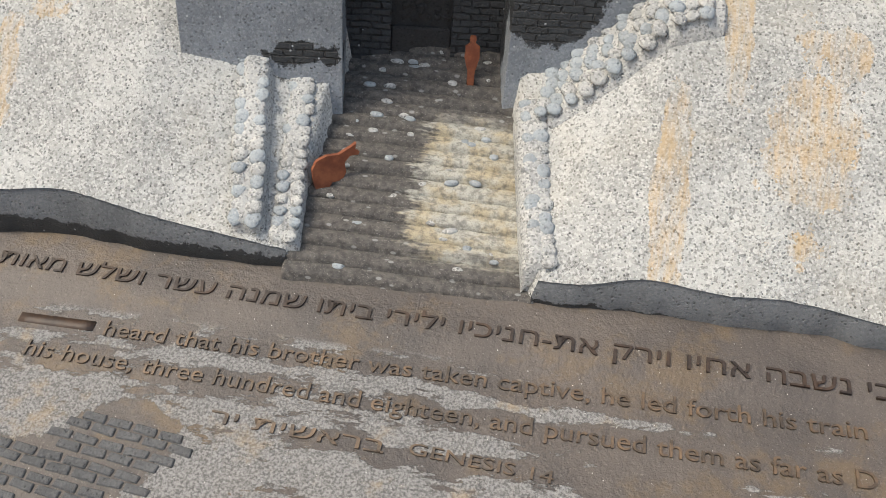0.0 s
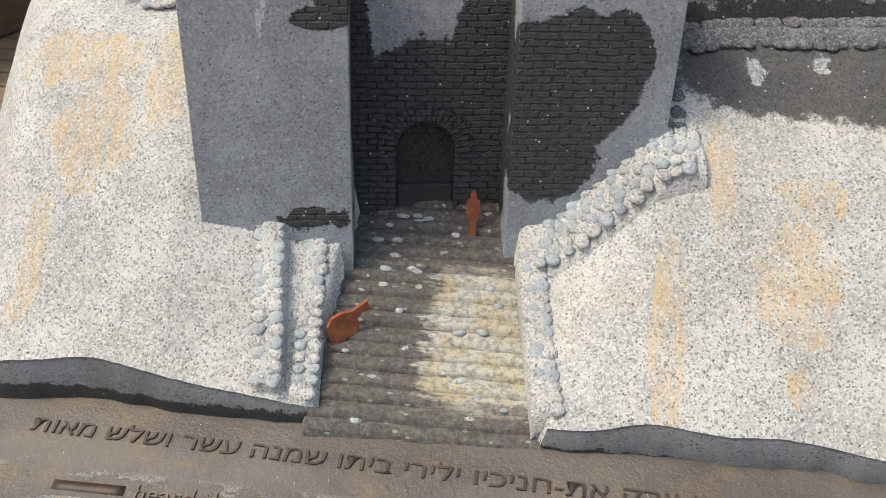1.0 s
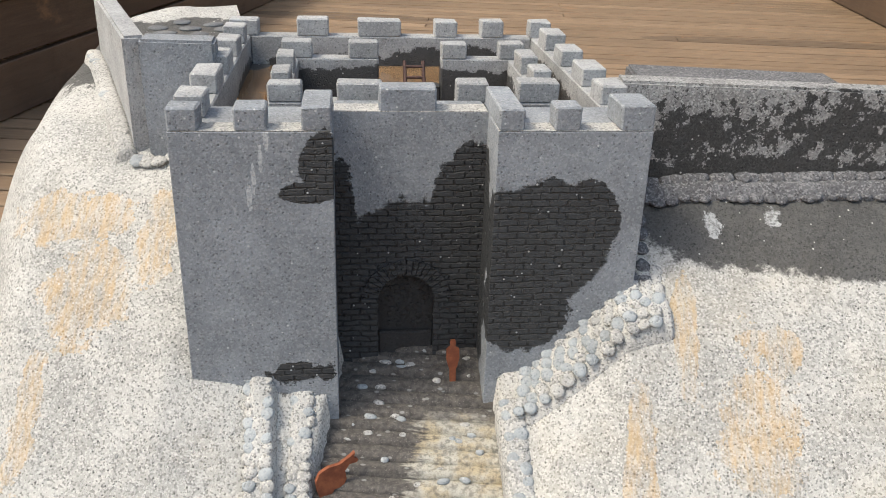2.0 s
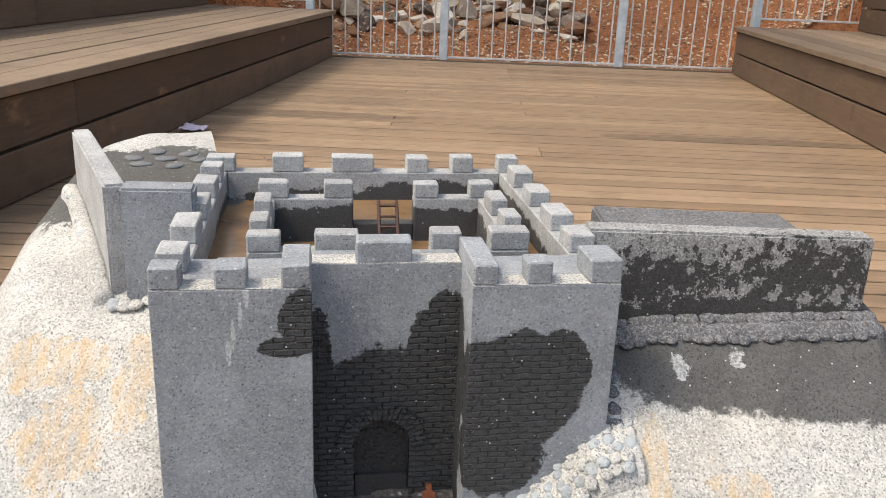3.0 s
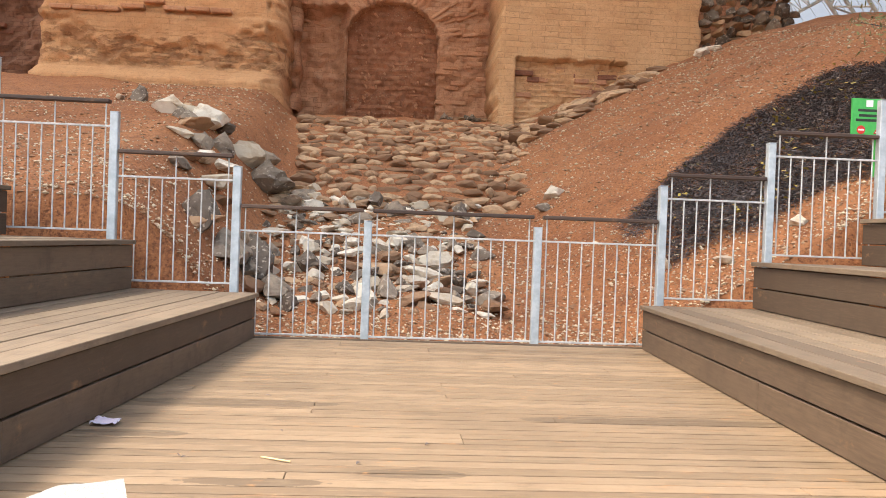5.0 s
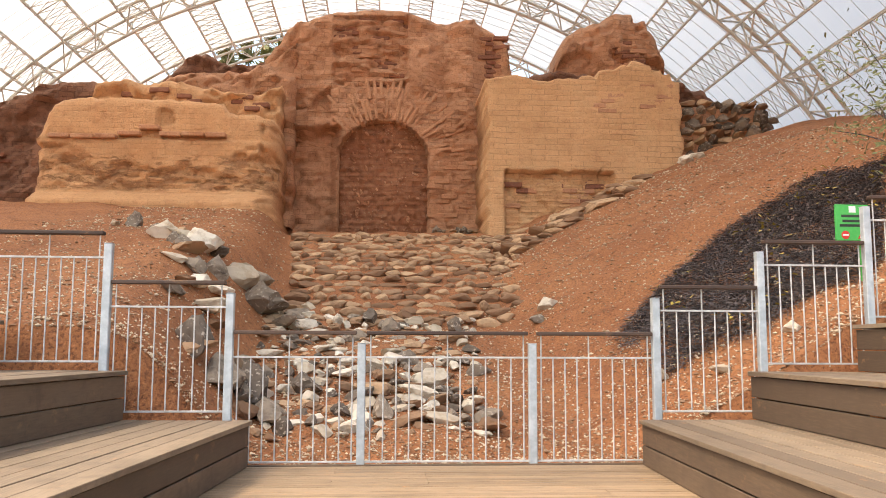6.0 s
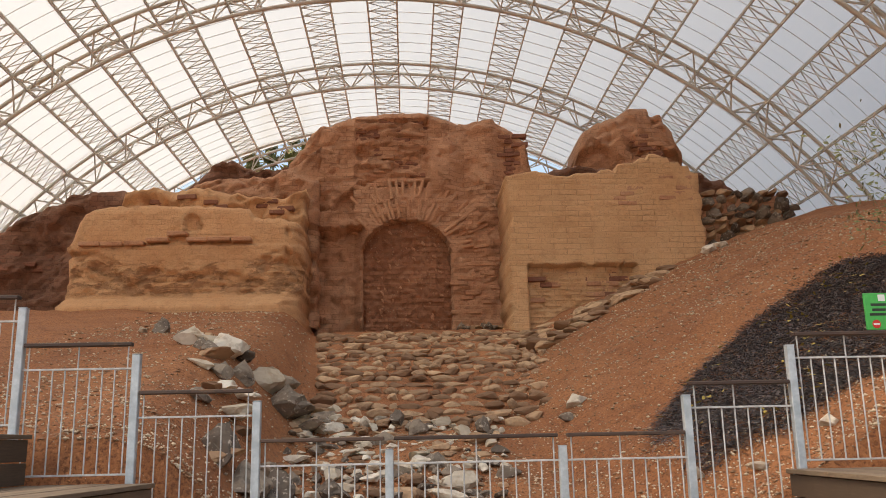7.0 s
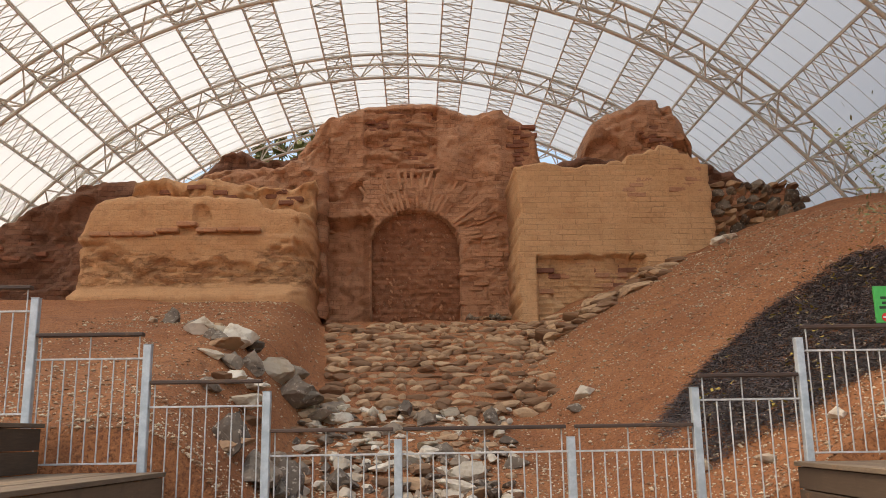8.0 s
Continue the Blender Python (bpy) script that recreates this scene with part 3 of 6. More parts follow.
def carve_gate(x, z):
    d = 0.0
    if arch_mask(x, z, 0.13, 1.18, 5.95, 6.9):
        return 0.75
    # hollowed jamb beside the doorway, with an overhanging lip
    if x < -1.0 and z < 6.75:
        d += 0.38 * min(1.0, (-1.0 - x) / 0.25) * min(1.0, (6.75 + 0.15 * math.sin(x * 4) - z) / 0.2 if z < 6.75 else 0) + 0.12 * ragged(x, z, 1.4, 33.0, -0.1, 0.3)
    if -1.25 < x < 0.78 and 7.85 < z < 9.8:
        d += 0.16 * ragged(x * 0.6, z * 2.6, 1.5, 2.0, -0.16, 0.05) + 0.03 * coursing(x, z, 6.0)
    # smooth vertical flutes
    if x > 1.15 and z > 7.0:
        up = min(1.0, (z - 7.0) / 0.5)
        d += up * 0.22 * math.sin((x - 1.15) * 2.6) ** 2
    if x < -1.3 and z > 7.2:
        d += 0.3 * ragged(x, z, 0.9, 40.0, -0.05, 0.3)
    pier = 1.3 < x < 2.9 and z < 6.6
    d += (0.05 if pier else 0.025) * coursing(x, z, 12.0) * ragged(x, z, 0.7, 15.0, -0.25, 0.05)
    d += 0.07 * ragged(x * 1.2, z * 2, 1.4, 21.0, 0.0, 0.3)
    return d


gate_left = earth_block("gate_tower", [(-7.75, 6.1), (-7.5, 6.6), (-7.3, 6.72), (-5.4, 6.78), (-3.65, 6.68), (-3.5, 6.45), (-2.9, 6.42), (-2.35, 6.3)], 19.9, 2.6, 3.3, M_PLASTER, 0.05, 0.06, 0.22, 0.05, carve_left, 1.0)
tagged(gate_left, "ancient mudbrick gate tower with ochre plaster and eroded brick patches", "ruin")
gate_core = earth_block("gate_wall", [(-3.1, 8.5), (-2.6, 9.3), (-2.2, 9.65), (-1.2, 10.0), (-0.2, 10.1), (0.9, 10.05), (1.6, 9.85), (2.6, 9.9), (3.1, 9.65), (3.45, 9.2), (3.6, 8.3), (3.75, 8.0)], 22.4, 3.0, 3.2, M_BRICKWORK, 0.02, 0.1, 0.35, 0.05, carve_gate, 4.0)
tagged(gate_core, "red-brown mudbrick gate wall with a blocked arched doorway", "ruin")


def carve_right(x, z):
    # the hollow low beside the pale pilaster; fine courses over the whole face
    top = 5.12 + 0.06 * noise.noise(Vector((x * 3, 2.0, 0)))
    if 3.02 < x < 5.6 and z < top:
        return 0.2 + 0.06 * coursing(x, z, 22.0) + 0.08 * ragged(x, z, 1.2, 18.0, -0.1, 0.2)
    return 0.014 * coursing(x, z, 25.0, 0.62, 0.135)


gate_right = earth_block("gate_tower", [(2.62, 7.4), (3.6, 7.42), (4.8, 7.38), (4.9, 7.5), (5.3, 7.5), (5.32, 7.7), (6.1, 7.72), (6.12, 7.85), (6.6, 7.85), (6.62, 7.72), (6.85, 7.72), (6.87, 7.6), (7.1, 7.6), (7.12, 7.42), (7.3, 7.4)], 19.9, 2.6, 3.0, M_COURSED, 0.035, 0.022, 0.04, 0.045, carve_right, 7.0, 0.03)
tagged(gate_right, "ancient mudbrick gate tower with smooth ochre plaster", "ruin")
peak = earth_block("wall_stump", [(4.72, 8.3), (4.85, 9.0), (5.1, 9.5), (5.6, 9.85), (6.3, 10.1), (6.75, 10.12), (7.2, 9.95), (7.5, 9.6), (7.65, 9.1), (7.72, 8.6)], 22.3, 1.6, 7.0, M_BRICKWORK, 0.02, 0.2, 0.4, 0.06, lambda x, z: 0.35 * ragged(x, z, 0.8, 44.0, -0.05, 0.2), 11.0)
tagged(peak, "rounded stump of a dark mudbrick wall", "ruin")
REMNANTS = []


def carve_remnant(x, z, seed):
    return 0.3 * ragged(x, z * 1.4, 0.9, seed + 2, -0.05, 0.25) + 0.04 * coursing(x, z, seed)


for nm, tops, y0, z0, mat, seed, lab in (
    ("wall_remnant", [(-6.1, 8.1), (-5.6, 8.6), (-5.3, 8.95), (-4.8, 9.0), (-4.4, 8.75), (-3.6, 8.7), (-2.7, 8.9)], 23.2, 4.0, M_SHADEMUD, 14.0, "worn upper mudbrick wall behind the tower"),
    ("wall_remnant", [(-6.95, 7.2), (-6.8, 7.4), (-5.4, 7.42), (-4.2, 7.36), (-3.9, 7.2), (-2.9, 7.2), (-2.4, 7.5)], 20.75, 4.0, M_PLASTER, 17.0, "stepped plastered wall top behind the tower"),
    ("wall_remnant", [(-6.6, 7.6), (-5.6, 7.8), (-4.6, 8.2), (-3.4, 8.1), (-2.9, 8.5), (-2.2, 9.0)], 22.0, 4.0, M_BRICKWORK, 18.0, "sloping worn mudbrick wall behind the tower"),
    ("wall_remnant", [(-11.5, 6.2), (-10.4, 6.9), (-9.8, 7.3), (-8.9, 7.7), (-8.3, 7.9), (-7.4, 7.8), (-6.9, 7.5)], 22.4, 3.4, M_SHADEMUD, 20.0, "mudbrick wall coloured dark for the shade beside the tower"),
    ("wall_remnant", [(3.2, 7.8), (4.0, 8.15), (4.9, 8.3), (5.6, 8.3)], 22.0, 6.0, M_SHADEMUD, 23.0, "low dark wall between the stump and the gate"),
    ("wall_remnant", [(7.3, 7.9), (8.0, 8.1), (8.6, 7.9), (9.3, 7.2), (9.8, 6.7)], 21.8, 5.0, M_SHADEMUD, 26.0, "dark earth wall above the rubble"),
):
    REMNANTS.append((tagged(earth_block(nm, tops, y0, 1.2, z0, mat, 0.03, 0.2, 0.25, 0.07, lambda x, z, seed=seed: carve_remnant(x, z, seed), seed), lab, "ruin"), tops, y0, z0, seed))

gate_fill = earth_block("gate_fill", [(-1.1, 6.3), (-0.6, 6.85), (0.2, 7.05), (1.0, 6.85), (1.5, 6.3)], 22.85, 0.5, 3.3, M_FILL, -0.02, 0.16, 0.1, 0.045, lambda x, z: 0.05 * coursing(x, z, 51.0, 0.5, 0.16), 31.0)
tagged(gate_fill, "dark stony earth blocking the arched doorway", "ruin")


# single mudbricks that stand out of the worn faces
def brick_mesh(w, h, d, k):
    bm = box_data(-w / 2, w / 2, -d / 2, d / 2, -h / 2, h / 2, 0.018)
    for v in bm.verts:
        v.co += Vector((noise.noise(v.co * 9 + Vector((k, 0, 0))), noise.noise(v.co * 9 + Vector((0, k, 5))), noise.noise(v.co * 9 + Vector((3, 0, k))))) * 0.014
    me = bpy.data.meshes.new("brick")
    bm.to_mesh(me)
    bm.free()
    me.materials.append(M_BRICK)
    return me


BRICKS = [brick_mesh(0.36 + 0.05 * (k % 3), 0.115, 0.22, k) for k in range(6)]
LONGS = [brick_mesh(0.47 + 0.04 * (k % 2), 0.1, 0.3, 9 + k) for k in range(3)]
DARKS = [brick_mesh(0.36 + 0.05 * (k % 3), 0.115, 0.22, 30 + k) for k in range(4)]
for me in DARKS:
    me.materials.clear()
    me.materials.append(M_DARKBRICK)


def brick_field(parent, x0, x1, z0, z1, face, keep, proud=0.02, lift=0.128, meshes=None):
    z, row = z0, 0
    while z < z1:
        x = x0 + (0.2 if row % 2 else 0.0)
        while x < x1:
            if keep(x, z):
                put_mesh("brick", rng.choice(meshes or BRICKS), parent, pose(x + rng.uniform(-0.02, 0.02), face(x, z) + 0.11 - proud + rng.uniform(-0.015, 0.03), z, rng.uniform(-3, 3), rng.uniform(-2, 2), rng.uniform(-3, 3)))
            x += 0.4
        z += lift
        row += 1


def core_face(x, z):
    return face_y(x, z, 22.4, 3.2, 0.02, 0.12, 4.0) + carve_gate(x, z)


def right_face(x, z):
    return face_y(x, z, 19.9, 3.0, 0.035, 0.03, 7.0)


x = -7.5
for k, (zz, n) in enumerate(((5.74, 3), (5.83, 1), (5.98, 1), (5.83, 3))):
    for _ in range(n):
        put_mesh("brick", LONGS[(k + _) % 3], gate_left, pose(x + 0.25, 20.07, zz + rng.uniform(-0.01, 0.01), 0, 0, rng.uniform(-1.5, 1.5)))
        x += 0.52 if n > 1 else 0.46
brick_field(gate_core, -1.15, 0.75, 7.95, 9.75, core_face, lambda x, z: ragged(x * 0.6, z * 2.6, 1.5, 2.0, -0.16, 0.05) > 0.5 and rng.random() < 0.75, 0.025, meshes=DARKS + DARKS + BRICKS)
brick_field(gate_core, 1.5, 2.8, 4.4, 6.2, core_face, lambda x, z: rng.random() < 0.4, 0.012)
brick_field(gate_core, 2.9, 3.4, 8.3, 9.4, core_face, lambda x, z: rng.random() < 0.7, 0.03, meshes=DARKS)
FAN = [brick_mesh(0.5 + 0.05 * k, 0.085, 0.2, 60 + k) for k in range(3)]
for ra, n in ((0.34, 30), (0.9, 36)):
    for k in range(n):
        a = math.pi * (0.03 + 0.94 * (k + 0.5) / n) + rng.uniform(-0.015, 0.015)
        if rng.random() < 0.2 or (a > 2.3 and rng.random() < 0.5):
            continue
        cx, cz = 0.13 + (1.18 + ra) * math.cos(a), 5.95 + (0.95 + ra) * math.sin(a)
        put_mesh("brick", rng.choice(FAN), gate_core, Matrix.Translation((cx, core_face(cx, cz) + 0.088 + rng.uniform(-0.012, 0.016), cz)) @ Euler((0, -a + rng.uniform(-0.05, 0.05), 0)).to_matrix().to_4x4())
brick_field(gate_right, 5.3, 7.15, 6.5, 7.35, right_face, lambda x, z: rng.random() < 0.3, 0.01)
brick_field(gate_right, 3.2, 5.3, 4.3, 5.0, lambda x, z: right_face(x, z) + carve_right(x, z), lambda x, z: rng.random() < 0.5, 0.015, meshes=DARKS + BRICKS)
for ob, tops, y0, z0, seed in REMNANTS:
    top = min(p[1] for p in tops)
    brick_field(ob, tops[0][0] + 0.3, tops[-1][0] - 0.3, top - 0.75, top - 0.05, lambda x, z: face_y(x, z, y0, z0, 0.03, 0.2, seed) + carve_remnant(x, z, seed), lambda x, z: rng.random() < 0.4, 0.02, meshes=DARKS)
brick_field(peak, 6.4, 7.2, 8.3, 9.4, lambda x, z: face_y(x, z, 22.3, 7.0, 0.02, 0.2, 11.0) + 0.35 * ragged(x, z, 0.8, 44.0, -0.05, 0.2), lambda x, z: rng.random() < 0.6, 0.03, meshes=BRICKS + DARKS)

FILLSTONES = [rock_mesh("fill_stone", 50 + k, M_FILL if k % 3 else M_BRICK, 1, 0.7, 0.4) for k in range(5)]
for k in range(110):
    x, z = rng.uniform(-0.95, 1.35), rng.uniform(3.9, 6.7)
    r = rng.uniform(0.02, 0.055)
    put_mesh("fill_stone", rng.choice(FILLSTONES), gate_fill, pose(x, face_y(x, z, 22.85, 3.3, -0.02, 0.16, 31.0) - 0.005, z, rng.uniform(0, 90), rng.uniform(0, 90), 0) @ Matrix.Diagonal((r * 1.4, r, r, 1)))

# ---- vaulted roof ----
RX, RZ, RR = -0.5, -1.85, 13.9
# Front end is out of view; Y0 reaches forward to shade gully and fence.
Y0, Y1 = 4.8, 31.5


def vault(a, r, y):
    return (RX + r * math.sin(a), y, RZ + r * math.cos(a))


roof = thing("roof", "translucent white vaulted roof on cream tubular steel trusses", "roof", kind="structure")
AMAX = radians(78)
na, ny2 = 60, 8
v = [vault(-AMAX + 2 * AMAX * i / na, RR + 0.85, Y0 + (Y1 - Y0) * j / ny2) for j in range(ny2 + 1) for i in range(na + 1)]
f = [(j * (na + 1) + i, j * (na + 1) + i + 1, (j + 1) * (na + 1) + i + 1, (j + 1) * (na + 1) + i) for j in range(ny2) for i in range(na)]
put_mesh("sheeting", mesh_of("sheeting", v, f, M_SHEET, True), roof, None, "translucent white sheeting")
for ya in (8.6, 14.5, 20.0, 25.5, 31.0):
    seg_thick, seg_thin = [], []
    N = 72
    for k in range(N):
        a0, a1 = -AMAX + 2 * AMAX * k / N, -AMAX + 2 * AMAX * (k + 1) / N
        am = (a0 + a1) / 2
        seg_thick += [(vault(a0, RR, ya), vault(a1, RR, ya)), (vault(a0, RR + 0.62, ya - 0.38), vault(a1, RR + 0.62, ya - 0.38)), (vault(a0, RR + 0.62, ya + 0.38), vault(a1, RR + 0.62, ya + 0.38))]
        for s in (-0.38, 0.38):
            if k % 2 == 0:
                seg_thin += [(vault(a0, RR, ya), vault(a1, RR + 0.62, ya + s)), (vault(a1, RR + 0.62, ya + s), vault(a1 + (a1 - a0), RR, ya))]
    v, f = rods(seg_thick, 0.05, 8)
    arch = put_mesh("arch_truss", mesh_of("arch_chords", v, f, M_TRUSS, True), roof)
    v, f = rods(seg_thin, 0.024, 4)
    put_mesh("web", mesh_of("arch_web", v, f, M_TRUSS), arch)
PITCH = 1.79 / (RR + 0.6)
for k in range(-10, 11):
    ac = k * PITCH + 0.004
    w = 0.38 / RR
    seg, thin = [], []
    for s in (-w, w):
        for r in (RR + 0.46, RR + 0.72):
            seg.append((vault(ac + s, r, Y0), vault(ac + s, r, Y1)))
    d = 0.44
    yy = Y0
    while yy + d < Y1:
        lo, hi = RR + 0.46, RR + 0.72
        thin += [(vault(ac - w, hi, yy), vault(ac + w, hi, yy + d)), (vault(ac + w, lo, yy), vault(ac - w, lo, yy + d)), (vault(ac - w, hi, yy), vault(ac + w, hi, yy))]
        for s in (-w, w):
            thin += [(vault(ac + s, lo, yy), vault(ac + s, hi, yy + d / 2)), (vault(ac + s, hi, yy + d / 2), vault(ac + s, lo, yy + d))]
        yy += d
    v, f = rods(seg, 0.023, 4)
    pt = put_mesh("purlin_truss", mesh_of("purlin_chords", v, f, M_TRUSS), roof)
    v, f = rods(thin, 0.0135, 3)
    put_mesh("web", mesh_of("purlin_web", v, f, M_TRUSS), pt)
ribs = []
yy = Y0
while yy < Y1:
    ribs += [(vault(-AMAX + 2 * AMAX * k / 48, RR + 0.8, yy), vault(-AMAX + 2 * AMAX * (k + 1) / 48, RR + 0.8, yy)) for k in range(48)]
    yy += 0.62
v, f = rods(ribs, 0.008, 3)
put_mesh("sheet_ribs", mesh_of("sheet_ribs", v, f, M_TRUSS), roof)


# ---- the model: mound, castle, road, plinth ----
def plinth_z(x, y):
    return 0.2925 + 0.31 * (y - 0.66) + 0.04 * x


def front_y(x):
    return 0.697 - 0.035 * (x + 0.1)


def road_z(y):
    return 0.316 + 0.52 * (y - 0.70)


def road_edges(y):
    return 0.030 + 0.04 * (y - 0.70), 0.172 - 0.2 * (y - 0.70)


def slope_z(x, y):
    """Height of the mound's flank without the road."""
    d = y - front_y(x)
    z = np.interp(d, [-0.02, 0.0, 0.03, 0.11, 0.18, 0.24, 0.34, 0.6], [0.326, 0.334, 0.362, 0.442, 0.500, 0.532, 0.548, 0.562])
    return z


def mound_z(X, Y):
    Z = slope_z(X, Y)
    # left shoulder falls away, the right side ends in a steep edge
    left = np.clip((-0.162 - 0.2 * (Y - 0.7) - X) / 0.105, 0, 2)
    Z = Z - 0.22 * left ** 2
    Z = Z - 0.02 * np.clip((X - 0.452) / 0.02, 0, 2) ** 2
    # the flanks dip towards the road
    lo, hi = 0.030 + 0.04 * (Y - 0.70), 0.172 - 0.2 * (Y - 0.70)
    tl = np.clip((X + 0.075) / 0.095, 0, 1)
    tr = np.clip((0.237 - X) / 0.062, 0, 1)
    Z = Z - np.where(X < 0.1, tl * np.clip(0.018 + 0.28 * (Y - 0.706), 0.012, 0.05), tr * np.clip(0.012 + 0.4 * (Y - 0.705), 0.008, 0.05))
    # road cut
    inside = np.minimum(X - lo, hi - X)
    cut = np.clip(inside / 0.004 + 0.5, 0, 1) * (Y < 0.90)
    Z = Z * (1 - cut) + (road_z(Y) - 0.012) * cut
    n1 = np.vectorize(lambda a, b: noise.noise(Vector((a * 18, b * 18, 1.0))))
    n2 = np.vectorize(lambda a, b: noise.noise(Vector((a * 160, b * 160, 5.0))))
    return Z + 0.0028 * n1(X, Y) + 0.0006 * n2(X, Y)


M_MOUND = speckled("pale_granite_cast", (0.39, 0.385, 0.36), (0.63, 0.62, 0.585), (0.09, 0.09, 0.085), wetness=0.17,
                   wet=[((0.40, 0.915, 0.52), (0.2, 0.088, 0.2), 0.22, 30), ((0.085, 0.9, 0.42), (0.14, 0.07, 0.2), 0.2, 45), ((-0.19, 1.13, 0.55), (0.15, 0.13, 0.2), 0.35, 35), ((-0.005, 0.80, 0.4), (0.028, 0.018, 0.06), 0.6, 70)],
                   warm=[((0.246, 0.72, 0.37), (0.011, 0.055, 0.2), 0.5, 45), ((0.277, 0.8, 0.44), (0.008, 0.035, 0.2), 0.7, 45), ((0.34, 0.79, 0.44), (0.014, 0.012, 0.2), 0.8, 40), ((0.32, 0.75, 0.42), (0.025, 0.04, 0.2), 1.6, 45),
                         ((-0.165, 0.858, 0.48), (0.05, 0.016, 0.2), 1.0, 45), ((-0.105, 0.845, 0.47), (0.015, 0.03, 0.2), 1.2, 45), ((-0.145, 0.815, 0.45), (0.03, 0.03, 0.2), 1.6, 45),
                         ((-0.168, 0.745, 0.38), (0.009, 0.035, 0.2), 1.0, 55), ((-0.2, 0.7, 0.36), (0.02, 0.03, 0.2), 1.3, 45)],
                   lime=[((0.301, 0.864, 0.5), (0.006, 0.008, 0.03), 1.3, 170), ((0.345, 0.872, 0.504), (0.005, 0.008, 0.03), 1.4, 170)])
M_CASTLE = speckled("grey_cast_stone", (0.225, 0.243, 0.262), (0.56, 0.57, 0.57), (0.05, 0.05, 0.05), joints=0.0046, grain=0.36,
                    wet=[((0.085, 0.84, 0.43), (0.06, 0.03, 0.088), 0.22, 55), ((0.036, 0.832, 0.48), (0.012, 0.03, 0.065), 0.5, 70), ((0.128, 0.846, 0.5), (0.02, 0.03, 0.062), 0.35, 60), ((0.112, 0.843, 0.51), (0.014, 0.03, 0.034), 0.4, 70),
                         ((0.178, 0.812, 0.5), (0.045, 0.03, 0.045), 0.2, 60), ((0.166, 0.812, 0.452), (0.034, 0.03, 0.034), 0.4, 70), ((0.15, 0.81, 0.5), (0.016, 0.03, 0.04), 0.3, 70), ((0.205, 0.816, 0.515), (0.022, 0.03, 0.03), 0.3, 60),
                         ((0.034, 0.787, 0.556), (0.014, 0.03, 0.022), 0.5, 75), ((0.024, 0.785, 0.538), (0.018, 0.03, 0.007), 0.5, 75),
                         ((0.02, 0.784, 0.404), (0.026, 0.03, 0.008), 1.5, 100)],
                    lime=[((-0.012, 0.78, 0.535), (0.0016, 0.03, 0.008), 1.3, 150), ((-0.009, 0.78, 0.549), (0.0016, 0.03, 0.009), 1.3, 150), ((-0.004, 0.78, 0.561), (0.0015, 0.03, 0.008), 1.3, 150), ((0.0, 0.78, 0.572), (0.0015, 0.03, 0.006), 1.3, 150)])
M_PALECAST = speckled("worn_and_lit_pale_stone", (0.34, 0.345, 0.345), (0.57, 0.565, 0.55), (0.12, 0.12, 0.12), grain=0.5)
M_KEEP = speckled("damp_cast_stone", (0.3, 0.305, 0.305), (0.5, 0.5, 0.48), (0.09, 0.09, 0.09), grain=0.5, wet=[((0.05, 1.03, 0.545), (0.17, 0.09, 0.026), 0.35, 60), ((0.09, 1.13, 0.545), (0.16, 0.04, 0.026), 0.4, 60), ((0.18, 1.0, 0.545), (0.03, 0.15, 0.026), 0.4, 60), ((0.05, 0.88, 0.548), (0.17, 0.02, 0.012), 0.4, 60)])
M_RIGHTWALL = speckled("stained_cast_wall", (0.24, 0.24, 0.235), (0.5, 0.5, 0.48), (0.05, 0.05, 0.05), wet=[((0.35, 0.90, 0.524), (0.14, 0.06, 0.016), 1.2, 85), ((0.29, 0.9, 0.556), (0.045, 0.06, 0.02), 2.4, 120), ((0.40, 0.9, 0.562), (0.06, 0.06, 0.022), 2.6, 110)])
M_BROW = speckled("damp_grey_edge", (0.13, 0.135, 0.14), (0.24, 0.24, 0.235), (0.03, 0.03, 0.03), wet=[((0.1, 0.70, 0.302), (0.6, 0.05, 0.014), 0.5, 70)], grain=0.4)
# Near-black stone in the arched doorway: blocking, threshold and pebbles.
M_NEARBLACK = speckled("near_black_stone", (0.028, 0.027, 0.027), (0.06, 0.058, 0.055), (0.01, 0.01, 0.01), grain=0.4)
M_COBBLE = speckled("pale_cobbles", (0.39, 0.385, 0.365), (0.6, 0.585, 0.54), (0.15, 0.15, 0.15))
M_DARKCOBBLE = speckled("damp_dark_cobbles", (0.11, 0.11, 0.115), (0.3, 0.3, 0.3), (0.04, 0.04, 0.04))


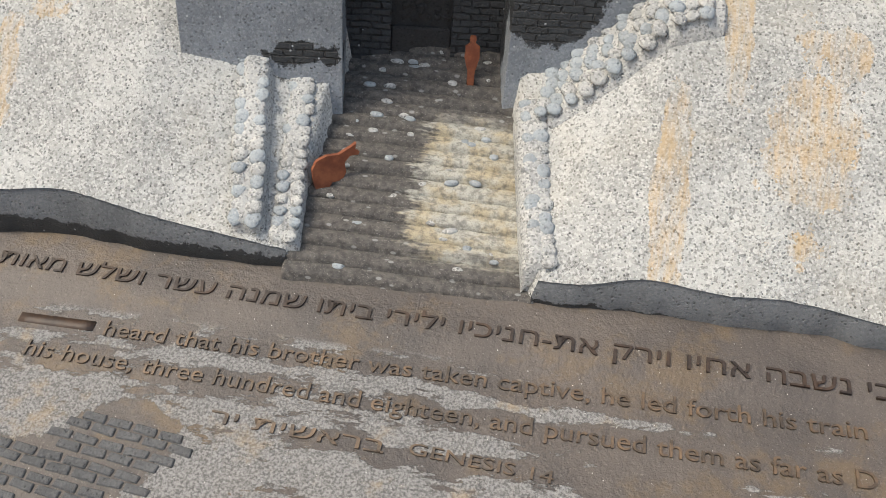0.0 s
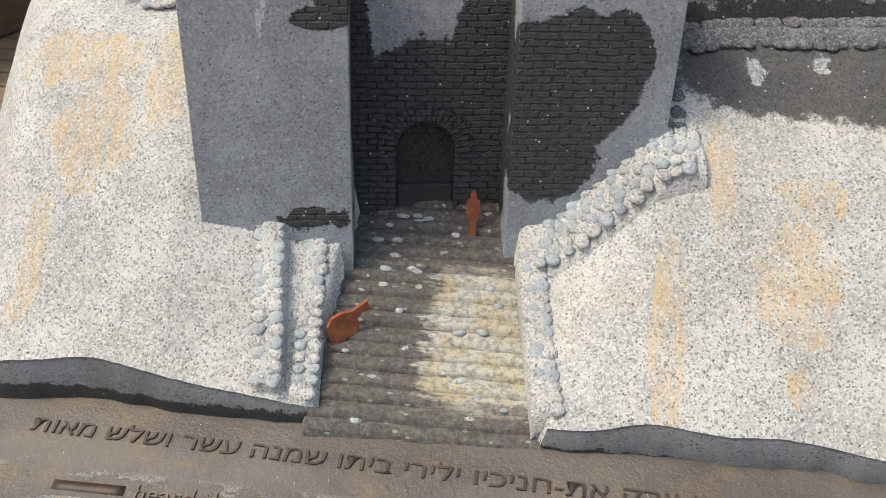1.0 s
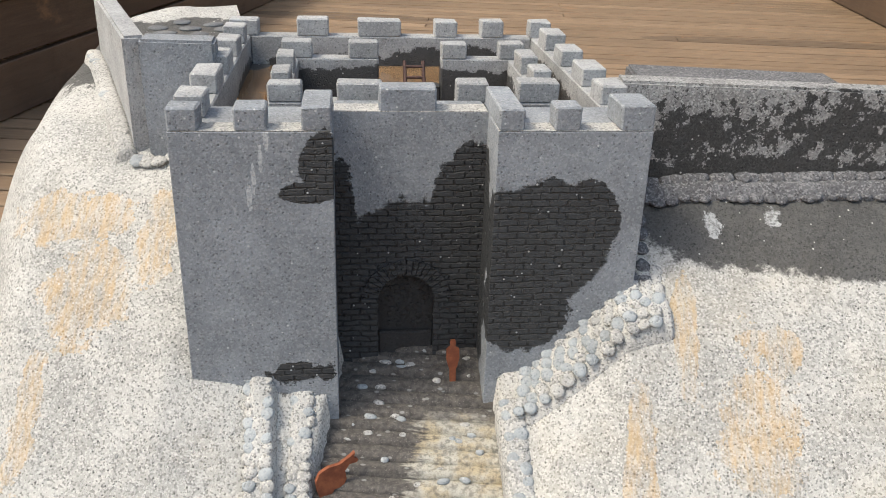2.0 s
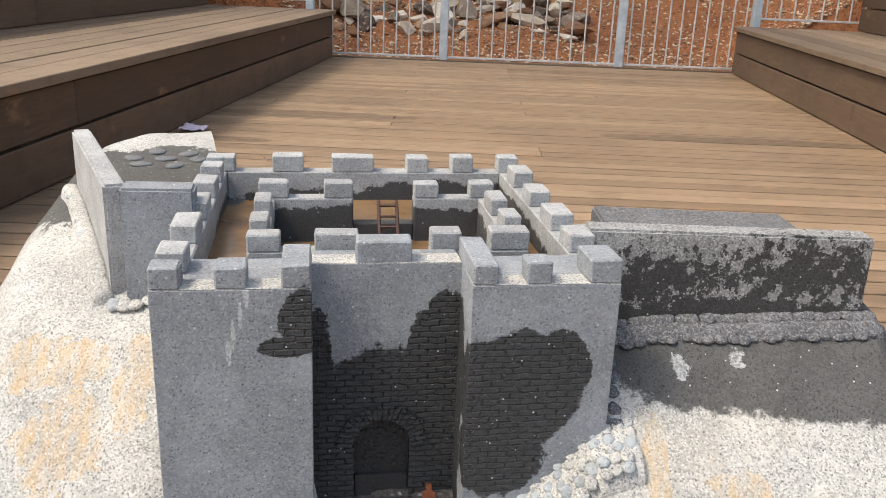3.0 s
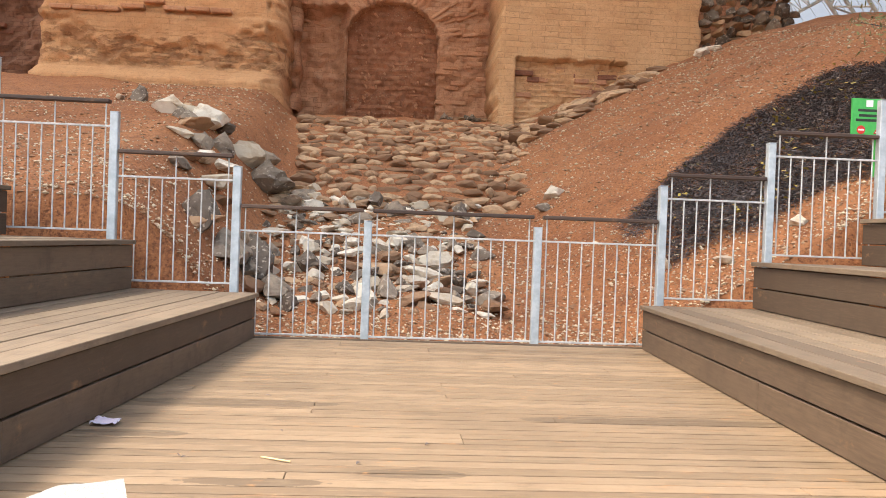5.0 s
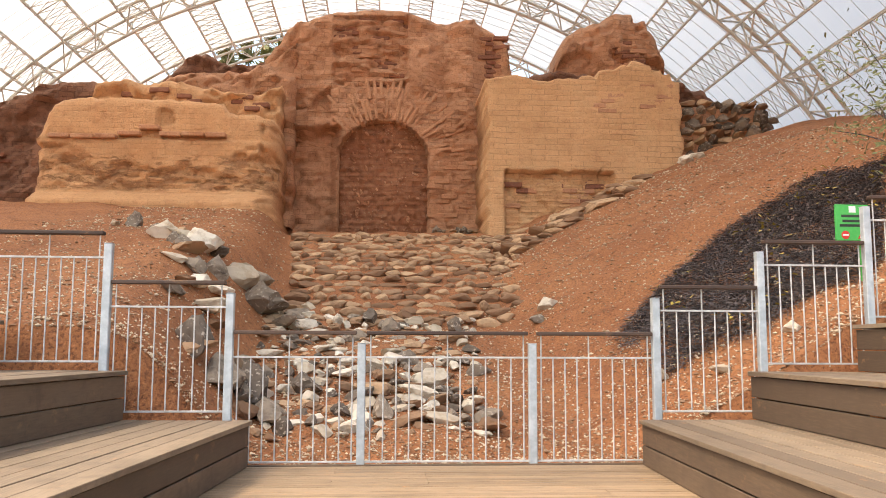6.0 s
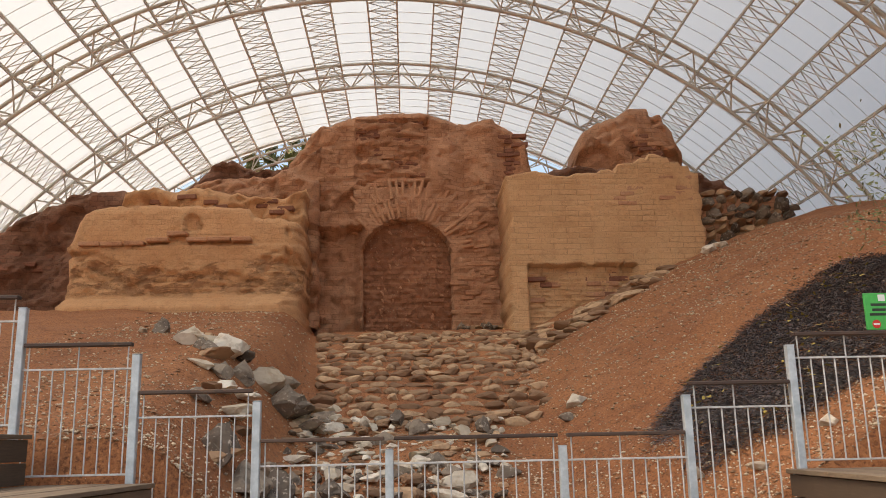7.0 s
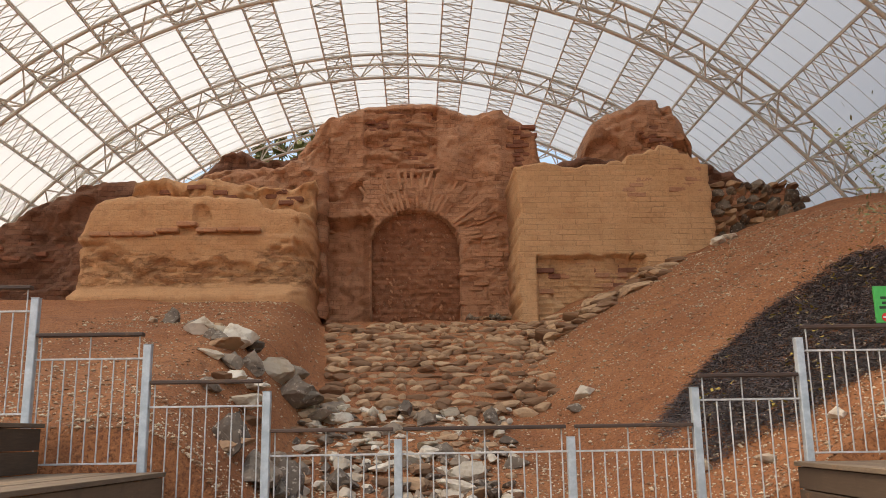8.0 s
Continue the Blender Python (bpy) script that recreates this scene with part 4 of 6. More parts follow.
def bronze_material():
    """Dark damp cast slab; a pale dry granite crust on the lower field, broken by damp along the lines of letters."""
    n = Nodes("brown_patina", 0.6)
    fine, big, pore = n.noise(420, 4, 0.65), n.noise(16, 4, 0.6), n.cells(230)
    c = n.mix(n.step(big, 0.3, 0.7), (0.062, 0.052, 0.046), (0.105, 0.085, 0.07))
    c = n.mix(n.step(n.noise(24, 5, 0.7), 0.5, 0.66, 0, 0.55), c, (0.15, 0.1, 0.05))
    x = n.axis(0)
    y = n.maths("ADD", n.axis(1), n.maths("MULTIPLY", x, 0.035))
    edge = n.maths("MULTIPLY", n.maths("SUBTRACT", n.noise(48, 6, 0.68, (0.55, 1.7, 1)), 0.5), 1.0)
    field = n.step(y, 0.648, 0.653, 1.0, 0.0)
    l1 = n.step(n.maths("ABSOLUTE", n.maths("SUBTRACT", y, 0.6425)), 0.0, 0.016, 0.2, 0.0)
    l2 = n.step(n.maths("ABSOLUTE", n.maths("SUBTRACT", y, 0.6175)), 0.0, 0.016, 0.2, 0.0)
    l3 = n.maths("MULTIPLY", n.step(n.maths("ABSOLUTE", n.maths("SUBTRACT", y, 0.594)), 0.0, 0.01, 0.2, 0.0), n.step(x, 0.02, 0.09))
    right = n.step(x, 0.1, 0.3, -0.04, 0.12)
    dry = n.maths("SUBTRACT", n.maths("ADD", edge, 0.075), n.maths("ADD", n.maths("ADD", l1, l2), n.maths("ADD", l3, right)))
    m = n.maths("MULTIPLY", n.step(dry, 0.0, 0.025), field)
    damp = n.either(n.blob((-0.03, 0.582, 0.267), (0.028, 0.02, 0.1), 0.4, 60), n.blob((-0.06, 0.56, 0.26), (0.05, 0.018, 0.1), 0.5, 60))
    m = n.maths("MULTIPLY", m, n.maths("SUBTRACT", 1.0, damp))
    crust = n.mix(n.step(n.noise(700, 3, 0.7), 0.35, 0.65), (0.105, 0.102, 0.097), (0.3, 0.29, 0.275))
    crust = n.mix(n.step(n.noise(30, 4, 0.65), 0.55, 0.7, 0, 0.5), crust, (0.36, 0.26, 0.14))
    c = n.mix(n.maths("MULTIPLY", m, 0.9), c, crust)
    c = n.mix(n.step(n.cells(170), 0.045, 0.065, 0.8, 0), c, (0.6, 0.57, 0.52))
    c = n.mix(n.step(n.noise(900, 3, 0.7), 0.56, 0.7, 0, 0.4), c, (0.26, 0.23, 0.2))
    h = n.maths("ADD", n.maths("ADD", fine, n.noise(170, 3, 0.6)), n.maths("ADD", n.step(pore, 0.05, 0.2, 0, 0.25), n.maths("MULTIPLY", m, 0.5)))
    return n.done(c, h, 0.001, 0.8, n.step(m, 0, 1, 0.5, 0.9))


M_BRONZE = bronze_material()
M_LATIN = plain("rubbed_brown_letter", (0.05, 0.036, 0.024), (0.16, 0.1, 0.055), 0.5, 0.0, 90.0)
M_LETTER = plain("letter_patina", (0.022, 0.014, 0.01), (0.06, 0.033, 0.018), 0.55, 0.0, 60.0)

model_hill = thing("model_hill", "pale speckled cast-stone hill of a scale model standing on the deck", "model", (0, 0, 0))
mx0, mx1 = -0.36, 0.478
xs = np.linspace(mx0, mx1, 230)
rows_n = 190


def back_y(x):
    return float(np.interp(x, [-0.36, -0.25, -0.185, -0.105, 0.20, 0.25, 0.36, 0.478], [1.1, 1.32, 1.36, 1.125, 1.13, 0.985, 0.97, 0.93]))


def mound_mesh():
    verts, faces = [], []
    Y = np.array([[front_y(x) + (back_y(x) - front_y(x)) * (j / rows_n) ** 1.25 for x in xs] for j in range(rows_n + 1)])
    # uneven front brow
    wob = np.array([0.006 * noise.noise(Vector((x * 14, 3.0, 0))) for x in xs])
    Y = Y + wob[None, :] * np.linspace(1, 0, rows_n + 1)[:, None] ** 4
    X = np.tile(xs, (rows_n + 1, 1))
    Z = np.maximum(mound_z(X, Y), 0.0)
    n = len(xs)
    verts = np.stack([X, Y, Z], -1).reshape(-1, 3).tolist()
    for j in range(rows_n):
        for i in range(n - 1):
            a = j * n + i
            faces.append((a, a + 1, a + 1 + n, a + n))
    lip, lf = [], []
    for i in range(n):
        x, y, z = verts[i]
        lip += [(x, y + 0.0012, z + 0.0002), (x, y - 0.003 + 0.003 * noise.noise(Vector((x * 60, 1, 2))), (z + plinth_z(x, y)) / 2), (x, y + 0.002, plinth_z(x, y) - 0.01)]
    for i in range(n - 1):
        for q in range(2):
            a = 3 * i + q
            lf.append((a + 1, a + 4, a + 3, a))
    put_mesh("brow", mesh_of("brow", lip, lf, M_BROW, True), model_hill, None, "dark damp front edge of the hill")
    for col in (0, n - 1):
        k = len(verts)
        for j in range(rows_n + 1):
            x, y, z = verts[j * n + col]
            verts.append((x, y, 0.0))
        for j in range(rows_n):
            a, b = j * n + col, (j + 1) * n + col
            faces.append((a, b, k + j + 1, k + j) if col == 0 else (b, a, k + j, k + j + 1))
    k = len(verts)
    for i in range(n):
        x, y, z = verts[rows_n * n + i]
        verts.append((x, y, 0.0))
    for i in range(n - 1):
        a = rows_n * n + i
        faces.append((a + 1, a, k + i, k + i + 1))
    return mesh_of("hill", verts, faces, M_MOUND, True)


put_mesh("hill", mound_mesh(), model_hill)

# plinth with the lettering
plinth = thing("inscribed_plinth", "dark brown patinated plinth with raised lettering in two scripts", "plinth")
pxs, pys = np.linspace(-0.42, 0.62, 60), np.linspace(0.42, 0.72, 40)
ptop = grid_mesh("slab", pxs, pys, lambda X, Y: plinth_z(X, Y) + 0.004 * np.clip((Y + 0.035 * X - 0.653) / 0.006, 0, 1) - 0.0, M_BRONZE)
put_mesh("slab", ptop, plinth)
box("plinth_body", (-0.42, 0.62, 0.42, 0.725, 0.0, 0.20), M_BRONZE, plinth, 0.004)
put_mesh("plinth_front", mesh_of("plinth_front", [(-0.42, 0.42, 0.15), (0.62, 0.42, 0.15), (0.62, 0.42, plinth_z(0.62, 0.42)), (-0.42, 0.42, plinth_z(-0.42, 0.42))], [(0, 1, 2, 3)], M_BRONZE), plinth)

# ---- castle ----
CU, CV, CYAW = 0.0915, 0.797, 9.5
castle = thing("model_castle", "small grey cast-stone castle with battlements on the pale hill", "model castle", (CU, CV, 0), CYAW)
TOP, SILL, WATER = 0.594, 0.579, 0.551
TH = 0.019


def wall(u0, u1, v0, v1, z0, z1, mat=None, name="wall", bev=0.0012):
    return box(name, (u0, u1, v0, v1, z0, z1), mat or M_CASTLE, castle, bev)


def merlon(u0, u1, v0, v1, mat=None, z0=SILL, z1=TOP):
    e = 0.0002
    bm = box_data(u0 + e, u1 - e, v0 + e, v1 - e, z0 - 0.0004, z1 + rng.uniform(-0.0014, 0.001), 0.0011)
    k = rng.uniform(0, 90)
    for v in bm.verts:
        if v.co.z > z0 + 0.002:
            v.co += Vector((noise.noise(v.co * 160 + Vector((k, 0, 0))), noise.noise(v.co * 160 + Vector((0, k, 0))), noise.noise(v.co * 160 + Vector((0, 0, k))))) * 0.0009
    return part("merlon", bm, mat or M_PALECAST, castle)


# two towers that step forward, the gate wall between them
wall(-0.152, -0.052, 0.0, 0.06, 0.33, SILL - 0.0008, name="tower", bev=0.0004)
wall(0.052, 0.153, 0.0, 0.06, 0.33, SILL - 0.0008, name="tower", bev=0.0004)
for a, b in ((-0.152, -0.052), (0.052, 0.153)):
    wall(a + 0.0003, b - 0.0003, 0.0003, TH, SILL - 0.0007, SILL, M_COBBLE, "parapet", 0.0004)
merlon(-0.152, -0.133, 0, TH, M_CASTLE)
merlon(-0.112, -0.092, 0, TH, M_CASTLE)
merlon(-0.071, -0.052, 0, 0.045, M_CASTLE)
merlon(0.052, 0.069, 0, 0.062, M_CASTLE)
merlon(0.088, 0.105, 0, TH, M_CASTLE)
merlon(0.131, 0.153, 0, 0.034, M_CASTLE)


def arch_front(u0, u1, v0, v1, z0, z1, cu, half, spring):
    """The gate wall with a real arched opening."""
    bm = bmesh.new()
    n = 20
    pts = [(cu - half, z0)] + [(cu - half * math.cos(math.pi * k / n), spring + half * math.sin(math.pi * k / n)) for k in range(n + 1)] + [(cu + half, z0)]
    outline = [(u0, z0)] + pts + [(u1, z0), (u1, z1), (u0, z1)]
    front = [bm.verts.new((u, v0, z)) for u, z in outline]
    face = bm.faces.new(front)
    ret = bmesh.ops.extrude_face_region(bm, geom=[face])
    for e in ret["geom"]:
        if isinstance(e, bmesh.types.BMVert):
            e.co.y = v1
    bmesh.ops.triangulate(bm, faces=[f for f in bm.faces if len(f.verts) > 4])
    bmesh.ops.recalc_face_normals(bm, faces=bm.faces)
    return bm


GU, GH, GS = -0.002, 0.0205, 0.437
part("gate_wall", arch_front(-0.052, 0.052, 0.043, 0.06, 0.385, SILL, GU, GH, GS), M_CASTLE, castle)
wall(-0.052, 0.052, 0.0601, 0.075, 0.385, SILL, name="gate_backing")
door = box("blocked_door", (GU - GH, GU + GH, 0.0525, 0.0602, 0.385, GS + GH), M_NEARBLACK, castle, 0, "rough dark blocking of the arched doorway")
wall(GU - GH, GU + GH, 0.0475, 0.0525, 0.385, 0.408, M_NEARBLACK, "threshold")
for k in range(22):
    a = math.pi * (k + 0.5) / 22
    r0, r1, w = GH + 0.001, GH + 0.0125, 0.0013
    ca, sa = math.cos(a), math.sin(a)
    vv = []
    for r in (r0, r1):
        ww = w * r / r0
        for s in (-1, 1):
            for v in (0.0405, 0.0431):
                vv.append((GU + r * ca - s * ww * sa, v, GS + r * sa + s * ww * ca))
    put_mesh("voussoir", mesh_of("voussoir", vv, [(0, 2, 6, 4), (0, 1, 3, 2), (4, 6, 7, 5), (0, 4, 5, 1), (2, 3, 7, 6)], M_CASTLE), castle)
merlon(-0.022, 0.017, 0.0435, 0.0435 + TH, M_CASTLE)
wall(-0.0515, 0.0515, 0.0435, 0.0435 + TH, SILL, SILL + 0.0008, M_COBBLE, "parapet", 0.0002)

# court walls
DEPTH = 0.33
wall(-0.152, -0.152 + TH, 0.0602, DEPTH, 0.40, SILL, M_KEEP)
wall(0.153 - TH, 0.153, 0.0602, DEPTH, 0.40, SILL, M_KEEP)
wall(-0.152 + TH, 0.153 - TH, DEPTH - TH, DEPTH, 0.40, SILL, M_KEEP)
for v0, v1 in ((0.03, 0.056), (0.09, 0.125), (0.15, 0.185), (0.215, 0.245), (0.268, 0.29)):
    merlon(-0.1522, -0.152 + TH, v0, v1)
for v0, v1 in ((0.062, 0.09), (0.115, 0.15), (0.185, 0.215), (0.25, 0.28)):
    merlon(0.153 - TH, 0.1532, v0, v1)
for u0, u1 in ((-0.152, -0.125), (-0.09, -0.06), (-0.033, 0.008), (0.04, 0.062), (0.085, 0.107), (0.132, 0.153)):
    merlon(u0, u1, DEPTH - TH, DEPTH + 0.0003)
for b in ((-0.152 + TH, 0.153 - TH, 0.0605, 0.084), (-0.152 + TH, 0.153 - TH, 0.23, DEPTH - TH), (-0.152 + TH, -0.09, 0.084, 0.23), (0.102, 0.153 - TH, 0.084, 0.23)):
    box("standing_water", (*b, 0.42, WATER), M_WATER, castle, 0, "muddy brown rainwater")
box("standing_water", (-0.09, 0.102, 0.084, 0.23, 0.42, WATER - 0.014), M_WATER, castle, 0, "muddy brown rainwater")

# keep inside the court
KZ = 0.591
KS = KZ - 0.014
for b in ((-0.098, -0.018, 0.076, 0.092), (0.034, 0.108, 0.076, 0.092), (-0.098, -0.016, 0.222, 0.238), (0.038, 0.110, 0.222, 0.238), (-0.098, -0.084, 0.092, 0.222), (0.096, 0.110, 0.092, 0.222)):
    wall(*b, 0.50, KS, M_KEEP, "keep_wall")
wall(-0.016, 0.038, 0.224, 0.236, 0.50, 0.5535, M_KEEP, "keep_sill")
wall(-0.018, 0.034, 0.078, 0.09, 0.50, 0.5525, M_KEEP, "keep_sill")
for u0, u1, v0, v1 in ((-0.098, -0.074, 0.076, 0.092), (-0.05, -0.018, 0.076, 0.092), (0.034, 0.057, 0.076, 0.092), (0.078, 0.108, 0.076, 0.092),
                       (-0.098, -0.072, 0.222, 0.238), (-0.042, -0.016, 0.222, 0.238), (0.038, 0.06, 0.222, 0.238), (0.088, 0.11, 0.222, 0.238),
                       (-0.0985, -0.084, 0.115, 0.14), (-0.0985, -0.084, 0.165, 0.19), (0.096, 0.1105, 0.115, 0.14), (0.096, 0.1105, 0.165, 0.195)):
    merlon(u0, u1, v0, v1, M_KEEP, KS, KZ)
ladder = thing("model_ladder", "tiny rusty ladder leaning inside the model castle", "ladder", (CU, CV, 0), CYAW)
for u in (0.006, 0.022):
    v, f = rods([((u, 0.188, 0.536), (u, 0.2215, 0.575))], 0.0016, 6)
    put_mesh("rail", mesh_of("rail", v, f, M_IRON), ladder)
for k in range(5):
    s = 0.1 + 0.2 * k
    v, f = rods([((0.006, 0.188 + 0.0335 * s, 0.536 + 0.039 * s), (0.022, 0.188 + 0.0335 * s, 0.536 + 0.039 * s))], 0.0014, 6)
    put_mesh("rung", mesh_of("rung", v, f, M_IRON), ladder)

# annexe wall on the left shoulder, and the long wall on the right
annexe = thing("annexe_wall", "angled pale cast-stone wall beside the model castle", "model wall")


def slab_wall(name, a, b, th, z0, z1a, z1b, mat, parent):
    a, b = Vector((*a, 0)), Vector((*b, 0))
    n = (b - a).normalized().cross(Vector((0, 0, 1)))
    bm = bmesh.new()
    vs = []
    for p, zt in ((a, z1a), (b, z1b)):
        for q in (p - n * th / 2, p + n * th / 2):
            vs.append((bm.verts.new((q.x, q.y, z0)), bm.verts.new((q.x, q.y, zt))))
    for i, j in ((0, 1), (1, 3), (3, 2), (2, 0)):
        bm.faces.new((vs[i][0], vs[j][0], vs[j][1], vs[i][1]))
    bm.faces.new([vs[i][1] for i in (0, 1, 3, 2)])
    bmesh.ops.recalc_face_normals(bm, faces=bm.faces)
    bmesh.ops.bevel(bm, geom=[e for e in bm.edges if not e.is_boundary], offset=0.002, segments=2, affect="EDGES")
    return part(name, bm, mat, parent)


# Left leg paler than the front one: side light put into the stone.
slab_wall("wall", (-0.240, 1.108), (-0.132, 0.914), 0.017, 0.45, 0.609, 0.607, M_PALECAST, annexe)
slab_wall("wall", (-0.128, 0.917), (-0.074, 0.928), 0.026, 0.45, 0.6065, 0.605, M_CASTLE, annexe)
long_wall = thing("long_wall", "dark stained cast-stone wall running from the model castle", "model wall")
slab_wall("wall", (0.228, 0.905), (0.447, 0.918), 0.022, 0.45, 0.594, 0.592, M_RIGHTWALL, long_wall)
slab_wall("ledge", (0.245, 0.956), (0.405, 0.962), 0.055, 0.45, 0.588, 0.586, M_DARKCOBBLE, long_wall)


# ---- road, cobbles and wing walls of the model ----
def slab_from(f, nx, ny, thick, name, material):
    """A closed thin piece: f(s, t) gives its top surface."""
    v, q = [], []
    for j in range(ny + 1):
        for i in range(nx + 1):
            v.append(f(i / nx, j / ny))
    k = len(v)
    v += [(a, b, c - thick) for a, b, c in v]
    n = nx + 1
    for j in range(ny):
        for i in range(nx):
            a = j * n + i
            q.append((a, a + 1, a + 1 + n, a + n))
    edge = [i for i in range(n)] + [j * n + nx for j in range(1, ny + 1)] + [ny * n + i for i in range(nx - 1, -1, -1)] + [j * n for j in range(ny - 1, 0, -1)]
    for a, b in zip(edge, edge[1:] + edge[:1]):
        q.append((b, a, a + k, b + k))
    return mesh_of(name, v, q, material, True)


def road_material():
    n = Nodes("cobbled_cast_road", 0.8)
    fine, mid, big = n.noise(1100, 3, 0.65), n.noise(260, 4, 0.65), n.noise(60, 4)
    c = n.mix(n.step(mid, 0.3, 0.7), (0.06, 0.055, 0.05), (0.145, 0.13, 0.115))
    c = n.mix(n.step(fine, 0.58, 0.7, 0, 0.6), c, (0.4, 0.37, 0.33))
    c = n.mix(n.step(n.cells(150, stretch=(0.6, 1, 1)), 0.12, 0.2, 0.55, 0), c, (0.42, 0.42, 0.4))
    # pale patch down one side, drawn out along the courses
    smear = n.maths("MULTIPLY", n.maths("SUBTRACT", n.noise(95, 5, 0.7, (0.35, 1.6, 1.6)), 0.5), 0.075)
    x, y = n.maths("ADD", n.axis(0), smear), n.maths("ADD", n.axis(1), n.maths("MULTIPLY", smear, 0.35))
    m = n.maths("MULTIPLY", n.step(x, 0.092, 0.104), n.maths("MULTIPLY", n.step(y, 0.7, 0.712), n.step(y, 0.786, 0.8, 1, 0)))
    pale = n.mix(n.step(big, 0.4, 0.65), (0.52, 0.5, 0.43), (0.5, 0.42, 0.28))
    pale = n.mix(n.step(fine, 0.5, 0.68, 0, 0.6), pale, (0.24, 0.21, 0.17))
    c = n.mix(n.maths("MULTIPLY", m, n.step(mid, 0.33, 0.58, 0.4, 0.95)), c, pale)
    return n.done(c, n.maths("ADD", fine, n.maths("MULTIPLY", mid, 1.5)), 0.0012, 0.9)


M_ROADCAST = road_material()
M_BLUECOBBLE = speckled("blue_grey_cobble", (0.32, 0.345, 0.355), (0.46, 0.47, 0.46), (0.16, 0.16, 0.16), grain=0.4)
road = model_hill
rz_ = random.Random(8)
ROWS_Y = [0.684]
for k in range(19):
    ROWS_Y.append(ROWS_Y[-1] + 0.0101 * rz_.uniform(0.84, 1.16))
NC = 19
for k in range(NC):
    ya, yb = ROWS_Y[k], ROWS_Y[k + 1] + 0.0015

    def course(s, t, ya=ya, yb=yb, k=k):
        y = ya + (yb - ya) * t
        lo, hi = road_edges(y)
        x = lo - 0.002 + (hi - lo + 0.004) * s
        wave = 0.0016 * noise.noise(Vector((x * 45, k * 3.1, 0))) + 0.0008 * noise.noise(Vector((x * 140, k * 3.1, 2)))
        hump = 0.0024 * min(1.0, 6.0 * t, 3.0 * (1.1 - t))
        lump = 0.0007 * noise.noise(Vector((x * 190, y * 190, k)))
        return (x, y + wave, road_z(ya + 0.005) + 0.0012 * t + hump + lump)

    put_mesh("road_course", slab_from(course, 72, 8, 0.012, "course", M_ROADCAST), road)


def cobble_mesh(k, material):
    bm = bmesh.new()
    bmesh.ops.create_icosphere(bm, subdivisions=2, radius=1.0)
    for v in bm.verts:
        v.co *= 1 + 0.22 * noise.noise(v.co * 1.4 + Vector((k * 3.7, k, 0)))
        v.co.z *= 0.4
    me = bpy.data.meshes.new("cobble")
    bm.to_mesh(me)
    bm.free()
    me.materials.append(material)
    me.shade_smooth()
    return me


PALE = [cobble_mesh(k, M_COBBLE) for k in range(4)] + [cobble_mesh(k + 5, M_BLUECOBBLE) for k in range(3)]
DISCS = [cobble_mesh(k + 30, M_BROW) for k in range(2)]
DARK = [cobble_mesh(k + 9, M_DARKCOBBLE) for k in range(4)]
NEARBLACKS = [cobble_mesh(k + 40, M_NEARBLACK) for k in range(3)]
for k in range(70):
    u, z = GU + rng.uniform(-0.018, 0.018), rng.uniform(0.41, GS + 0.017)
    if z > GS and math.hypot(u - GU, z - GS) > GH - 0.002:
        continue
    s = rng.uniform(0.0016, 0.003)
    put_mesh("pebble", rng.choice(NEARBLACKS), door, pose(u, 0.0523, z, 90, rng.uniform(-30, 30), 0) @ Matrix.Diagonal((s, s * 0.8, s, 1)))


def hill_z(x, y):
    """Height of the model hill at one point."""
    return float(mound_z(np.array([[x]]), np.array([[y]]))[0, 0])


def cobble_row(parent, a, b, n, r, meshes, z=None, jitter=0.25):
    for k in range(n):
        t = (k + 0.5) / n
        x, y = a[0] + (b[0] - a[0]) * t, a[1] + (b[1] - a[1]) * t
        x, y = x + rng.uniform(-jitter, jitter) * r, y + rng.uniform(-jitter, jitter) * r
        zz = (a[2] + (b[2] - a[2]) * t) if z is None else hill_z(x, y) + z
        s = r * rng.uniform(0.8, 1.05)
        tilt = math.degrees(math.atan((hill_z(x, y + 0.008) - hill_z(x, y - 0.008)) / 0.016))
        tilt = min(46, max(0, tilt)) + rng.uniform(-5, 5)
        put_mesh("cobble", rng.choice(meshes), parent, pose(x, y, zz - 0.0008, tilt, rng.uniform(-6, 6), 0) @ pose(0, 0, 0, 0, 0, rng.uniform(-30, 30)) @ Matrix.Diagonal((s, s * rng.uniform(0.8, 1.15), s * 0.9, 1)))


def ridge(name, a, b, half, height, parent, material, n=46, follow=0.0):
    """A low rounded bank between two points, following the hill."""
    a, b = Vector(a), Vector(b)
    side = Vector((-(b - a).y, (b - a).x)).normalized()

    def top(s, t):
        p = a.lerp(b, s)
        w = half * (2 * t - 1)
        x, y = p.x + side.x * w, p.y + side.y * w
        prof = max(0.0, 1 - abs(2 * t - 1) ** 3.5)
        c = (1 - follow) * hill_z(p.x, p.y) + follow * hill_z(x, y)
        return (x, y, c + height * prof * (1 + 0.16 * noise.noise(Vector((x * 90, y * 90, 1)))) - 0.004 * (1 - prof))

    return put_mesh(name, slab_from(top, n, 12, 0.014, name, material), parent)


